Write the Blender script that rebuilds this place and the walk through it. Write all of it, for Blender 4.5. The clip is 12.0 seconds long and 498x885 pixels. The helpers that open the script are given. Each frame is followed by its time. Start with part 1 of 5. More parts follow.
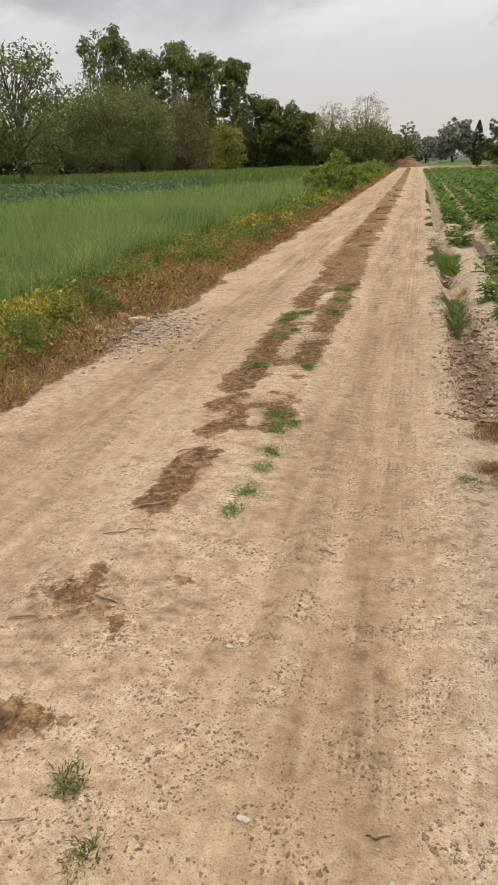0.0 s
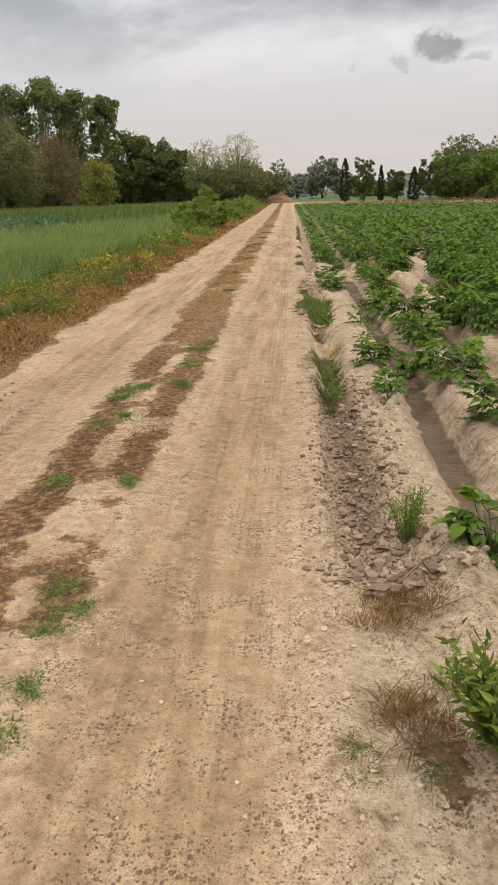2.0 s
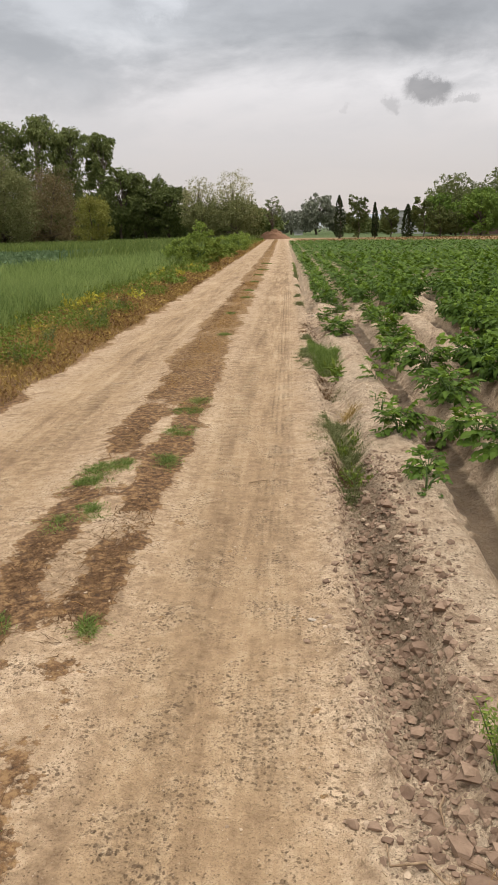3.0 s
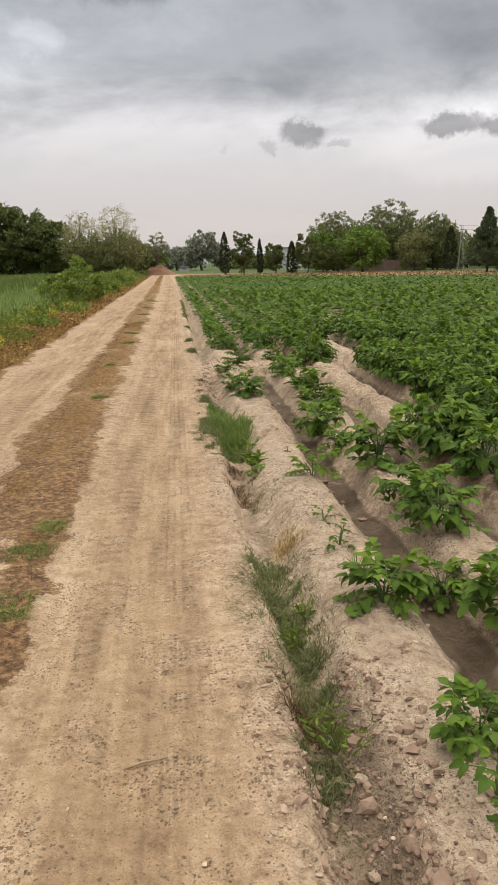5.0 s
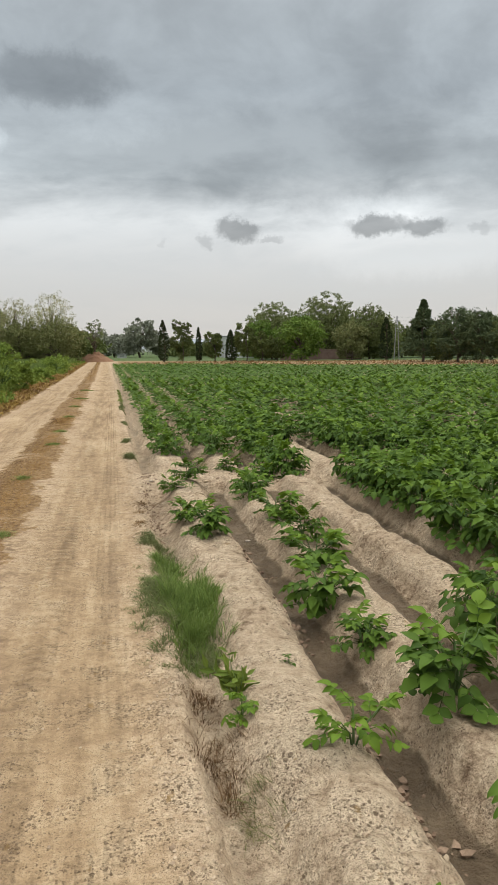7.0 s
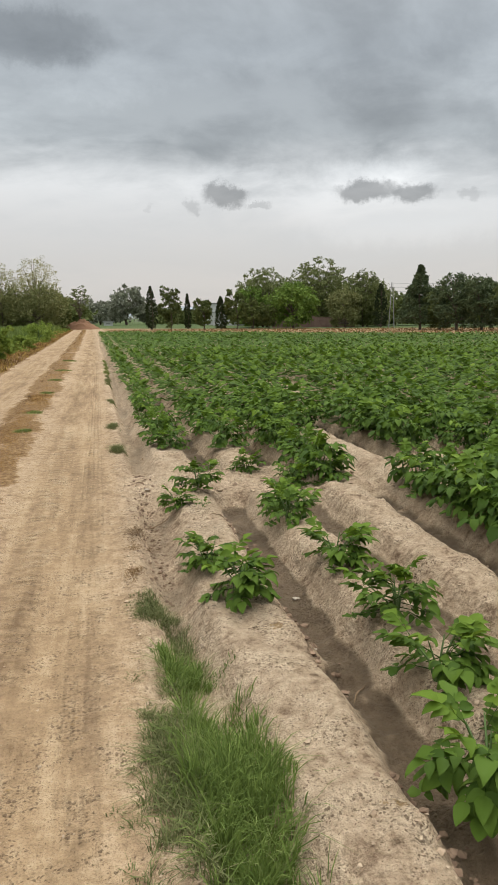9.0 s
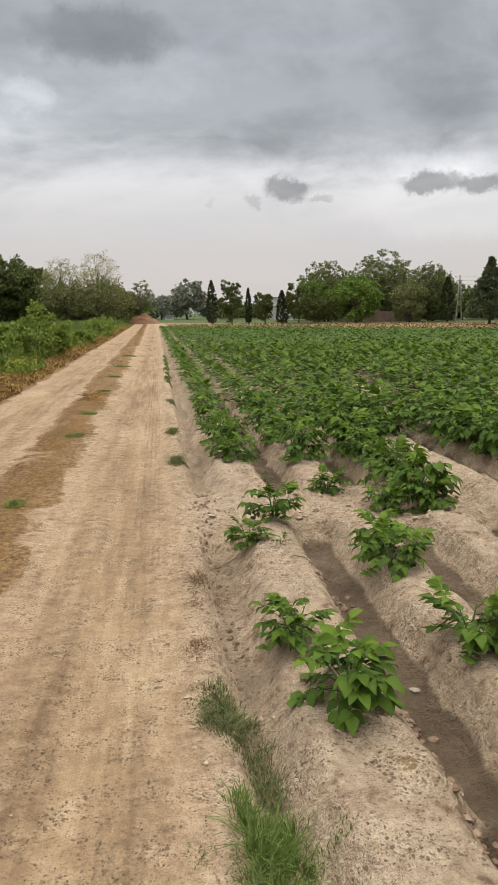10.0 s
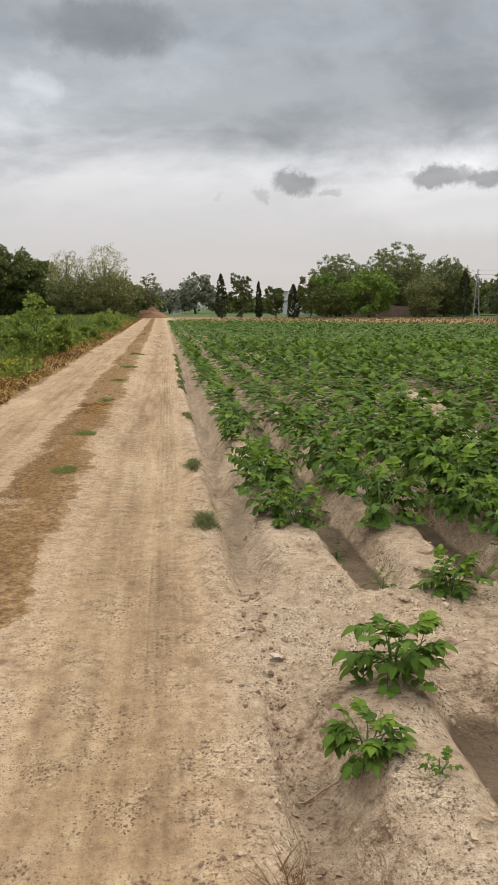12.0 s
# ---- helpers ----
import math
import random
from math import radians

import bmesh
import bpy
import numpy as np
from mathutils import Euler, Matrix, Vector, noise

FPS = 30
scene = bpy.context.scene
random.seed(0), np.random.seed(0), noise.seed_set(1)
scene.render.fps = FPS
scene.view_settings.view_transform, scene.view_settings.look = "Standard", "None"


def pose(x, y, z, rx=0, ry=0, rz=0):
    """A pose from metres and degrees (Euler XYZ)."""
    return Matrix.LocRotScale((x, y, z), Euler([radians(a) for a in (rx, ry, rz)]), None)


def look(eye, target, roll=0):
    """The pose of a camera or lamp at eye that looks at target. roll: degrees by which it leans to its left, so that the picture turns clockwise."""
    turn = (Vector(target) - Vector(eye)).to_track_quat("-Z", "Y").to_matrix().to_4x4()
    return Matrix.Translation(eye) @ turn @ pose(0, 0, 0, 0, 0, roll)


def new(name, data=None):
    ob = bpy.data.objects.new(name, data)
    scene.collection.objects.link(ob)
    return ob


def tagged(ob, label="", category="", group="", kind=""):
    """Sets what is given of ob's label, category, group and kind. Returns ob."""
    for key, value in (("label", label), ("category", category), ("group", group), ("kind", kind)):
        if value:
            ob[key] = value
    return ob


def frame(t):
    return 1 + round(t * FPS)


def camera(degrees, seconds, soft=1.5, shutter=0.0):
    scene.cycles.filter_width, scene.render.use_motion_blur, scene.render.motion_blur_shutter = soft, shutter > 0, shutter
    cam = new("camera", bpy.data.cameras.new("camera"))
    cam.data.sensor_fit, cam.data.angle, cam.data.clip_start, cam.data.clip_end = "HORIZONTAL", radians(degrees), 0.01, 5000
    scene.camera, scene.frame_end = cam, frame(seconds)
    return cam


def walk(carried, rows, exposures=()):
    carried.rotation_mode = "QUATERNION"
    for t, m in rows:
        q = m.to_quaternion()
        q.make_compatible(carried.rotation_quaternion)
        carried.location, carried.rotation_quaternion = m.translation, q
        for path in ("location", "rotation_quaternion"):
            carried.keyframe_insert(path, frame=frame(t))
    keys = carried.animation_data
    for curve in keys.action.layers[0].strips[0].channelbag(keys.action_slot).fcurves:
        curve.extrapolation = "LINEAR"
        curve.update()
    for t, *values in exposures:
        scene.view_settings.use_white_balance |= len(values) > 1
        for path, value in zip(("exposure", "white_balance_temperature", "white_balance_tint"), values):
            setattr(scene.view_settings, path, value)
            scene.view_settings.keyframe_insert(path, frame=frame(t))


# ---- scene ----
cam = camera(38.5, 12.0)
METRES, EYE, TILT, LEAN, TURN = 12.9, 1.5, 0.0, 0.0, 13.5
ROWS = [
    (0.0, 0.0, 0.0, 0.0, -0.7, -21.5, 1.77),
    (0.5, 0.0071, 0.0317, -0.0009, -3.26, -25.57, 3.15),
    (1.0, 0.0222, 0.0612, -0.0008, 0.68, -23.18, 4.23),
    (1.5, 0.0342, 0.091, -0.0002, -3.73, -19.65, 2.78),
    (2.0, 0.0418, 0.1273, -0.0012, -9.98, -19.23, 1.76),
    (2.5, 0.0513, 0.17, 0.0009, -11.13, -17.81, 2.15),
    (3.0, 0.0536, 0.2151, -0.0003, -10.42, -16.62, 1.54),
    (3.5, 0.0643, 0.2537, -0.0001, -16.97, -14.7, 1.57),
    (5.5, 0.1011, 0.431, -0.0015, -21.15, -13.72, 1.23),
    (6.0, 0.1139, 0.4708, -0.0009, -24.44, -9.36, 1.44),
    (6.5, 0.1259, 0.5136, 0.0016, -23.75, -7.41, 0.77),
    (8.5, 0.1635, 0.6733, -0.0026, -26.96, -8.41, 1.43),
    (9.0, 0.1778, 0.7151, -0.0015, -25.26, -9.99, 0.76),
    (9.5, 0.1849, 0.7573, -0.0013, -22.94, -10.5, 0.55),
    (10.0, 0.199, 0.7965, -0.0026, -20.53, -10.36, 0.8),
    (10.5, 0.2091, 0.8406, -0.0018, -18.71, -10.19, 1.3),
    (11.0, 0.2168, 0.8822, -0.0016, -18.51, -10.41, 1.54),
    (11.5, 0.2277, 0.9238, -0.0005, -18.95, -10.83, 1.53),
    (12.0, 0.2325, 0.9677, -0.0024, -19.94, -10.79, 0.6),
]
walk(cam, [(t, pose(0, 0, EYE, TILT, LEAN, TURN) @ pose(METRES * x, METRES * y, METRES * z, 90 + pitch, roll, yaw)) for t, x, y, z, yaw, pitch, roll in ROWS],
     [(0.0, 0.0, 6500, 10), (1.3, 0.0, 6500, 10), (2.0, 0.0, 6600, 12), (5.0, 0.0, 6600, 12), (5.7, 0.0, 6500, 10), (6.4, 0.0, 6350, 6), (8.5, -0.02, 6350, 5), (9.2, -0.01, 6450, 8), (10.2, -0.03, 6500, 10), (12.0, -0.03, 6500, 10)])

# ---- world, sun ----
world = bpy.data.worlds.new("overcast_sky")
scene.world = world
world.use_nodes = True
wt = world.node_tree
wt.nodes.clear()


def node(tree, kind, inputs=None, **props):
    n = tree.nodes.new(kind)
    if "operation" in props:
        n.operation = props["operation"]
    if "use_clamp" in props:
        n.use_clamp = props["use_clamp"]
    if "data_type" in props:
        n.data_type = props["data_type"]
    if "blend_type" in props:
        n.blend_type = props["blend_type"]
    if "attribute_name" in props:
        n.attribute_name = props["attribute_name"]
    if "feature" in props:
        n.feature = props["feature"]
    if "sky_type" in props:
        n.sky_type, n.sun_disc = props["sky_type"], props["sun_disc"]
        n.sun_elevation, n.sun_rotation = props["sun_elevation"], props["sun_rotation"]
    for k, v in (inputs or {}).items():
        if isinstance(v, bpy.types.NodeSocket):
            tree.links.new(v, n.inputs[k])
        else:
            n.inputs[k].default_value = v
    return n


def math_node(tree, op, a, b=0.0, c=0.0, clamp=False):
    return node(tree, "ShaderNodeMath", {0: a, 1: b, 2: c}, operation=op, use_clamp=clamp).outputs[0]


def smooth_range(tree, value, lo, hi, a=0.0, b=1.0):
    n = node(tree, "ShaderNodeMapRange", {"Value": value, "From Min": lo, "From Max": hi, "To Min": a, "To Max": b})
    n.interpolation_type = "SMOOTHSTEP"
    return n.outputs[0]


def ramp(tree, value, stops):
    n = node(tree, "ShaderNodeValToRGB", {0: value})
    els = n.color_ramp.elements
    while len(els) < len(stops):
        els.new(0.5)
    for e, (p, col) in zip(els, stops):
        e.position = p
        e.color = (*col, 1.0)
    return n.outputs[0]


def mix_col(tree, fac, a, b, mode="MIX"):
    n = node(tree, "ShaderNodeMix", data_type="RGBA", blend_type=mode)
    for key, v in ((0, fac), (6, a), (7, b)):
        if isinstance(v, bpy.types.NodeSocket):
            tree.links.new(v, n.inputs[key])
        elif key == 0:
            n.inputs[0].default_value = v
        else:
            n.inputs[key].default_value = (*v[:3], 1.0)
    return n.outputs[2]


SUN_AZ, SUN_EL = 35.0, 58.0


def build_world():
    t = wt
    d = node(t, "ShaderNodeTexCoord").outputs["Generated"]
    sep = node(t, "ShaderNodeSeparateXYZ", {0: d})
    x, y, z = sep.outputs
    zz = math_node(t, "ADD", math_node(t, "MAXIMUM", z, 0.0), 0.24)
    px, py = math_node(t, "DIVIDE", x, zz), math_node(t, "DIVIDE", y, zz)
    p = node(t, "ShaderNodeCombineXYZ", {0: px, 1: py, 2: 0.35}).outputs[0]
    big = node(t, "ShaderNodeTexNoise", {"Vector": p, "Scale": 1.15, "Detail": 8.0, "Roughness": 0.55, "Distortion": 0.5}).outputs[0]
    fine = node(t, "ShaderNodeTexNoise", {"Vector": p, "Scale": 4.0, "Detail": 7.0, "Roughness": 0.6, "Distortion": 0.4}).outputs[0]
    cover = math_node(t, "ADD", math_node(t, "MULTIPLY", big, 0.72), math_node(t, "MULTIPLY", fine, 0.28))
    shade = smooth_range(t, cover, 0.38, 0.62, 1.2, 0.76)
    calm = smooth_range(t, z, 0.08, 0.24, 0.12, 1.0)
    shade = math_node(t, "ADD", 1.0, math_node(t, "MULTIPLY", math_node(t, "SUBTRACT", shade, 1.0), calm))
    tilt = math_node(t, "MULTIPLY", math_node(t, "SUBTRACT", cover, 0.5), 0.16)
    up = node(t, "ShaderNodeMath", {0: z, 1: tilt}, operation="ADD", use_clamp=True)
    base = ramp(t, up.outputs[0], [
        (0.0, (0.66, 0.61, 0.585)), (0.07, (0.67, 0.635, 0.62)), (0.155, (0.74, 0.73, 0.735)), (0.222, (0.46, 0.48, 0.50)),
        (0.32, (0.41, 0.435, 0.465)), (0.46, (0.52, 0.545, 0.575)), (0.7, (1.0, 1.0, 1.0)), (1.0, (1.0, 1.0, 1.0))])
    # an overcast vault is about three times brighter overhead than at the horizon
    lift = smooth_range(t, z, 0.42, 0.85, 1.0, ZENITH)
    val = math_node(t, "MULTIPLY", shade, lift)
    # small low clouds
    warp = node(t, "ShaderNodeTexNoise", {"Vector": d, "Scale": 30.0, "Detail": 7.0, "Roughness": 0.68}).outputs[1]
    wobble = node(t, "ShaderNodeVectorMath", {0: warp, 1: (0.5, 0.5, 0.5)}, operation="SUBTRACT").outputs[0]
    wobble = node(t, "ShaderNodeVectorMath", {0: wobble, "Scale": 0.046}, operation="SCALE").outputs[0]
    dw = node(t, "ShaderNodeVectorMath", {0: d, 1: wobble}, operation="ADD").outputs[0]
    for az, el, wide, high, dark in ((10.2, 9.15, 1.7, 0.9, 0.5), (12.6, 8.4, 1.1, 0.3, 0.78), (7.6, 8.4, 0.7, 0.5, 0.8), (4.3, 8.2, 0.4, 0.3, 0.9),
                                     (20.6, 9.3, 2.6, 0.95, 0.44), (24.2, 8.9, 1.9, 0.85, 0.5), (28.5, 8.6, 1.0, 0.5, 0.82), (13.0, 14.5, 15.0, 3.6, 0.86), (-3.5, 19.2, 5.5, 1.9, 0.7), (-9.0, 15.2, 2.2, 1.3, 1.22),
                                     (1.0, 17.0, 5.0, 2.0, 1.12), (26.0, 13.5, 6.0, 2.4, 0.94), (-14.0, 9.5, 9.0, 2.5, 1.02), (-17.0, 14.5, 11.0, 6.0, 1.25), (24.0, 8.3, 11.0, 3.6, 1.14), (22.0, 9.9, 5.0, 1.6, 1.12), (11.0, 9.8, 4.5, 1.6, 1.08), (31.0, 14.0, 7.0, 4.0, 1.12)):
        a, e = radians(az), radians(el)
        c = (math.sin(a) * math.cos(e), math.cos(a) * math.cos(e), math.sin(e))
        off = node(t, "ShaderNodeVectorMath", {0: dw, 1: c}, operation="SUBTRACT").outputs[0]
        off = node(t, "ShaderNodeVectorMath", {0: off, 1: (1 / radians(wide), 1 / radians(wide), 1 / radians(high))}, operation="MULTIPLY").outputs[0]
        dist = node(t, "ShaderNodeVectorMath", {0: off}, operation="LENGTH").outputs[1]
        val = math_node(t, "MULTIPLY", val, smooth_range(t, dist, 0.55, 1.15, dark, 1.0))
    grey = mix_col(t, 1.0, base, node(t, "ShaderNodeCombineColor", {0: val, 1: val, 2: val}).outputs[0], "MULTIPLY")
    sky = node(t, "ShaderNodeTexSky", sky_type="NISHITA", sun_disc=False, sun_elevation=radians(SUN_EL), sun_rotation=radians(SUN_AZ)).outputs[0]
    sky = mix_col(t, 1.0, sky, (0.1, 0.1, 0.1), "MULTIPLY")
    col = mix_col(t, 0.94, sky, grey)
    bg = node(t, "ShaderNodeBackground", {"Color": col, "Strength": 1.0})
    out = node(t, "ShaderNodeOutputWorld", {0: bg.outputs[0]})


ZENITH = 2.75
build_world()
sun = new("sun", bpy.data.lights.new("sun", "SUN"))
sun.data.energy, sun.data.angle, sun.data.color = 1.1, radians(22), (1.0, 0.96, 0.9)
sun.matrix_world = look((0, 0, 50), (-math.sin(radians(SUN_AZ)) * 10, -math.cos(radians(SUN_AZ)) * 10, 50 - 10 * math.tan(radians(SUN_EL))))

# ---- materials ----


def material(name):
    m = bpy.data.materials.new(name)
    m.use_nodes = True
    m.node_tree.nodes.clear()
    return m, m.node_tree


def finish(m, t, color, rough=0.8, normal=None, spec=0.3, translucent=0.0):
    ins = {"Base Color": color, "Roughness": rough, "Specular IOR Level": spec}
    if normal is not None:
        ins["Normal"] = normal
    sh = node(t, "ShaderNodeBsdfPrincipled", ins).outputs[0]
    if translucent:
        tr = node(t, "ShaderNodeBsdfTranslucent", {"Color": color}).outputs[0]
        sh = node(t, "ShaderNodeMixShader", {0: translucent, 1: sh, 2: tr}).outputs[0]
    node(t, "ShaderNodeOutputMaterial", {0: sh})
    return m


def noise_tex(t, vec, scale, detail=4.0, rough=0.55, dist=0.0):
    return node(t, "ShaderNodeTexNoise", {"Vector": vec, "Scale": scale, "Detail": detail, "Roughness": rough, "Distortion": dist}).outputs[0]


def leaf_material(name, dark, light, tip=None, rough=0.55, trans=0.25, spread=1.0, gain=1.0, spec=0.07):
    """Leaves that differ from one to the next, with broader drifts of tone."""
    m, t = material(name)
    geo = node(t, "ShaderNodeNewGeometry")
    pos = node(t, "ShaderNodeTexCoord").outputs["Object"]
    each = geo.outputs["Random Per Island"]
    drift = noise_tex(t, pos, 0.9 * spread, 3.0)
    mixv = math_node(t, "ADD", math_node(t, "MULTIPLY", each, 0.6), math_node(t, "MULTIPLY", drift, 0.55), clamp=False)
    whole = node(t, "ShaderNodeObjectInfo").outputs["Random"]
    mixv = math_node(t, "ADD", math_node(t, "SUBTRACT", mixv, 0.18), math_node(t, "MULTIPLY", whole, 0.12), clamp=True)
    stops = [(0.0, dark), (0.75 / gain, light)] + ([(0.9 / gain, tip)] if tip else [])
    return finish(m, t, ramp(t, mixv, stops), rough, None, spec, trans)


def bark_material(name, dark, light):
    m, t = material(name)
    pos = node(t, "ShaderNodeTexCoord").outputs["Object"]
    s = node(t, "ShaderNodeMapping", {0: pos, 3: (6.0, 6.0, 1.2)}).outputs[0]
    n = noise_tex(t, s, 2.0, 6.0, 0.65)
    b = node(t, "ShaderNodeBump", {"Height": n, "Strength": 0.6, "Distance": 0.02}).outputs[0]
    return finish(m, t, ramp(t, n, [(0.3, dark), (0.7, light)]), 0.9, b, 0.2)


def ground_material(name, road):
    m, t = material(name)
    pos = node(t, "ShaderNodeTexCoord").outputs["Object"]
    sep = node(t, "ShaderNodeSeparateXYZ", {0: pos})
    x, y, z = sep.outputs
    mask = {k: node(t, "ShaderNodeAttribute", attribute_name=k).outputs["Fac"] for k in ("litter", "damp", "green", "field", "rut")}
    big, mid = noise_tex(t, pos, 0.8, 4.0, 0.6), noise_tex(t, pos, 4.5, 6.0, 0.62)
    fine, grit = noise_tex(t, pos, 24.0, 5.0, 0.7), noise_tex(t, pos, 110.0, 3.0, 0.6)
    along = node(t, "ShaderNodeMapping", {0: pos, 3: (9.0, 0.7, 1.0)}).outputs[0]
    streak = noise_tex(t, along, 1.0, 4.0, 0.6)
    # pale dust and darker, trodden soil; fine contrast also paints the shade of small pits
    crust = noise_tex(t, pos, 13.0, 6.0, 0.7, 0.3)
    tone = math_node(t, "ADD", math_node(t, "MULTIPLY", mid, 0.3), math_node(t, "ADD", math_node(t, "MULTIPLY", big, 0.2), math_node(t, "ADD", math_node(t, "MULTIPLY", crust, 0.3), math_node(t, "MULTIPLY", fine, 0.2))))
    dry = ramp(t, tone, [(0.40, (0.19, 0.124, 0.072)), (0.485, (0.378, 0.264, 0.158)), (0.58, (0.56, 0.418, 0.274))])
    worn = noise_tex(t, node(t, "ShaderNodeMapping", {0: pos, 3: (1.9, 0.35, 1.0)}).outputs[0], 1.0, 3.0, 0.5)
    tone_r = math_node(t, "ADD", tone, math_node(t, "MULTIPLY", math_node(t, "SUBTRACT", worn, 0.5), 0.3))
    rutted = ramp(t, math_node(t, "ADD", math_node(t, "MULTIPLY", streak, 0.3), math_node(t, "MULTIPLY", tone_r, 0.7)),
                  [(0.40, (0.192, 0.122, 0.066)), (0.49, (0.335, 0.226, 0.126)), (0.595, (0.49, 0.356, 0.216))])
    col = mix_col(t, mask["rut"], dry, rutted)
    field = ramp(t, tone, [(0.405, (0.19, 0.122, 0.073)), (0.47, (0.465, 0.338, 0.22)), (0.56, (0.655, 0.505, 0.345))])
    col = mix_col(t, mask["field"], col, field)
    # dark crumbs and specks
    crumbs = noise_tex(t, pos, 78.0, 4.0, 0.62, 0.2)
    sparse = smooth_range(t, mid, 0.38, 0.6, -0.04, 0.075)
    speck = smooth_range(t, math_node(t, "ADD", crumbs, sparse), 0.56, 0.69, 0.0, 0.4)
    col = mix_col(t, speck, col, (0.125, 0.079, 0.045))
    # round crumbs, each of its own size, thicker in some places than in others
    knock = node(t, "ShaderNodeTexNoise", {"Vector": pos, "Scale": 60.0, "Detail": 2.0}).outputs[1]
    knock = node(t, "ShaderNodeVectorMath", {0: knock, "Scale": 0.016}, operation="SCALE").outputs[0]
    knock = node(t, "ShaderNodeVectorMath", {0: pos, 1: knock}, operation="ADD").outputs[0]
    round_h = 0.0
    for scale, need in ((52.0, 0.6), (95.0, 0.5)):
        cells = node(t, "ShaderNodeTexVoronoi", {"Vector": knock, "Scale": scale})
        lot = node(t, "ShaderNodeSeparateColor", {0: cells.outputs["Color"]}).outputs[0]
        lot = math_node(t, "ADD", lot, smooth_range(t, mid, 0.38, 0.62, -0.2, 0.14))
        inside = math_node(t, "SUBTRACT", math_node(t, "MULTIPLY", math_node(t, "SUBTRACT", lot, need), 0.85), cells.outputs["Distance"])
        crumb = smooth_range(t, inside, -0.06, 0.06)
        col = mix_col(t, math_node(t, "MULTIPLY", crumb, 0.72), col, (0.135, 0.086, 0.05))
        round_h = math_node(t, "ADD", round_h, math_node(t, "MULTIPLY", crumb, 0.5))
    dots = noise_tex(t, pos, 210.0, 2.0, 0.5, 0.2)
    dots = smooth_range(t, math_node(t, "ADD", dots, smooth_range(t, big, 0.4, 0.6, 0.0, 0.05)), 0.57, 0.7, 0.0, 0.5)
    col = mix_col(t, dots, col, (0.14, 0.09, 0.053))
    pale = smooth_range(t, grit, 0.64, 0.74, 0.0, 0.4)
    col = mix_col(t, pale, col, (0.56, 0.46, 0.33))
    # dead plant litter
    patch = math_node(t, "ADD", mask["litter"], math_node(t, "MULTIPLY", math_node(t, "SUBTRACT", fine, 0.5), 1.1))
    patch = math_node(t, "ADD", patch, math_node(t, "MULTIPLY", math_node(t, "SUBTRACT", mid, 0.5), 2.2))
    patch = smooth_range(t, patch, 0.39, 0.53)
    straw = ramp(t, fine, [(0.38, (0.05, 0.026, 0.012)), (0.5, (0.135, 0.071, 0.03)), (0.62, (0.27, 0.16, 0.072))])
    golden = ramp(t, fine, [(0.36, (0.1, 0.055, 0.022)), (0.5, (0.195, 0.112, 0.046)), (0.64, (0.32, 0.205, 0.094))])
    straw = mix_col(t, smooth_range(t, math_node(t, "ADD", y, math_node(t, "MULTIPLY", math_node(t, "SUBTRACT", mid, 0.5), 16.0)), 7.5, 14.0), straw, golden)
    col = mix_col(t, math_node(t, "MULTIPLY", patch, 0.95), col, straw)
    # damp mud, and the shade painted under the clods at the track's edge
    wet_shade = smooth_range(t, math_node(t, "ADD", mask["damp"], math_node(t, "MULTIPLY", math_node(t, "SUBTRACT", mid, 0.5), 0.5)), 0.25, 0.8)
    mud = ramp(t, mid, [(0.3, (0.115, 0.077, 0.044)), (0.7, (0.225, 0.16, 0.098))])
    col = mix_col(t, wet_shade, col, mud)
    turf = ramp(t, math_node(t, "ADD", math_node(t, "MULTIPLY", big, 0.5), math_node(t, "MULTIPLY", mid, 0.5)), [(0.35, (0.035, 0.058, 0.016)), (0.55, (0.075, 0.105, 0.03)), (0.7, (0.15, 0.13, 0.06))])
    col = mix_col(t, mask["green"], col, turf)
    # relief
    h = math_node(t, "ADD", math_node(t, "MULTIPLY", fine, 0.8), math_node(t, "MULTIPLY", grit, 0.3))
    h = math_node(t, "ADD", h, math_node(t, "MULTIPLY", mid, 0.9))
    h = math_node(t, "ADD", h, round_h)
    bent = node(t, "ShaderNodeTexNoise", {"Vector": pos, "Scale": 5.0, "Detail": 4.0}).outputs[1]
    bent = node(t, "ShaderNodeVectorMath", {0: bent, "Scale": 0.35}, operation="SCALE").outputs[0]
    bent = node(t, "ShaderNodeVectorMath", {0: pos, 1: bent}, operation="ADD").outputs[0]
    crack = node(t, "ShaderNodeTexVoronoi", {"Vector": bent, "Scale": 4.0}, feature="DISTANCE_TO_EDGE").outputs["Distance"]
    crack = smooth_range(t, crack, 0.0, 0.022, -0.55, 0.0)
    crack = math_node(t, "MULTIPLY", crack, math_node(t, "MULTIPLY", mask["field"], smooth_range(t, mid, 0.47, 0.6)))
    lumps = noise_tex(t, pos, 11.0, 5.0, 0.6)
    h = math_node(t, "ADD", h, math_node(t, "MULTIPLY", mask["field"], math_node(t, "ADD", math_node(t, "MULTIPLY", lumps, 2.0), math_node(t, "MULTIPLY", fine, 1.7))))
    h = math_node(t, "ADD", h, crack)
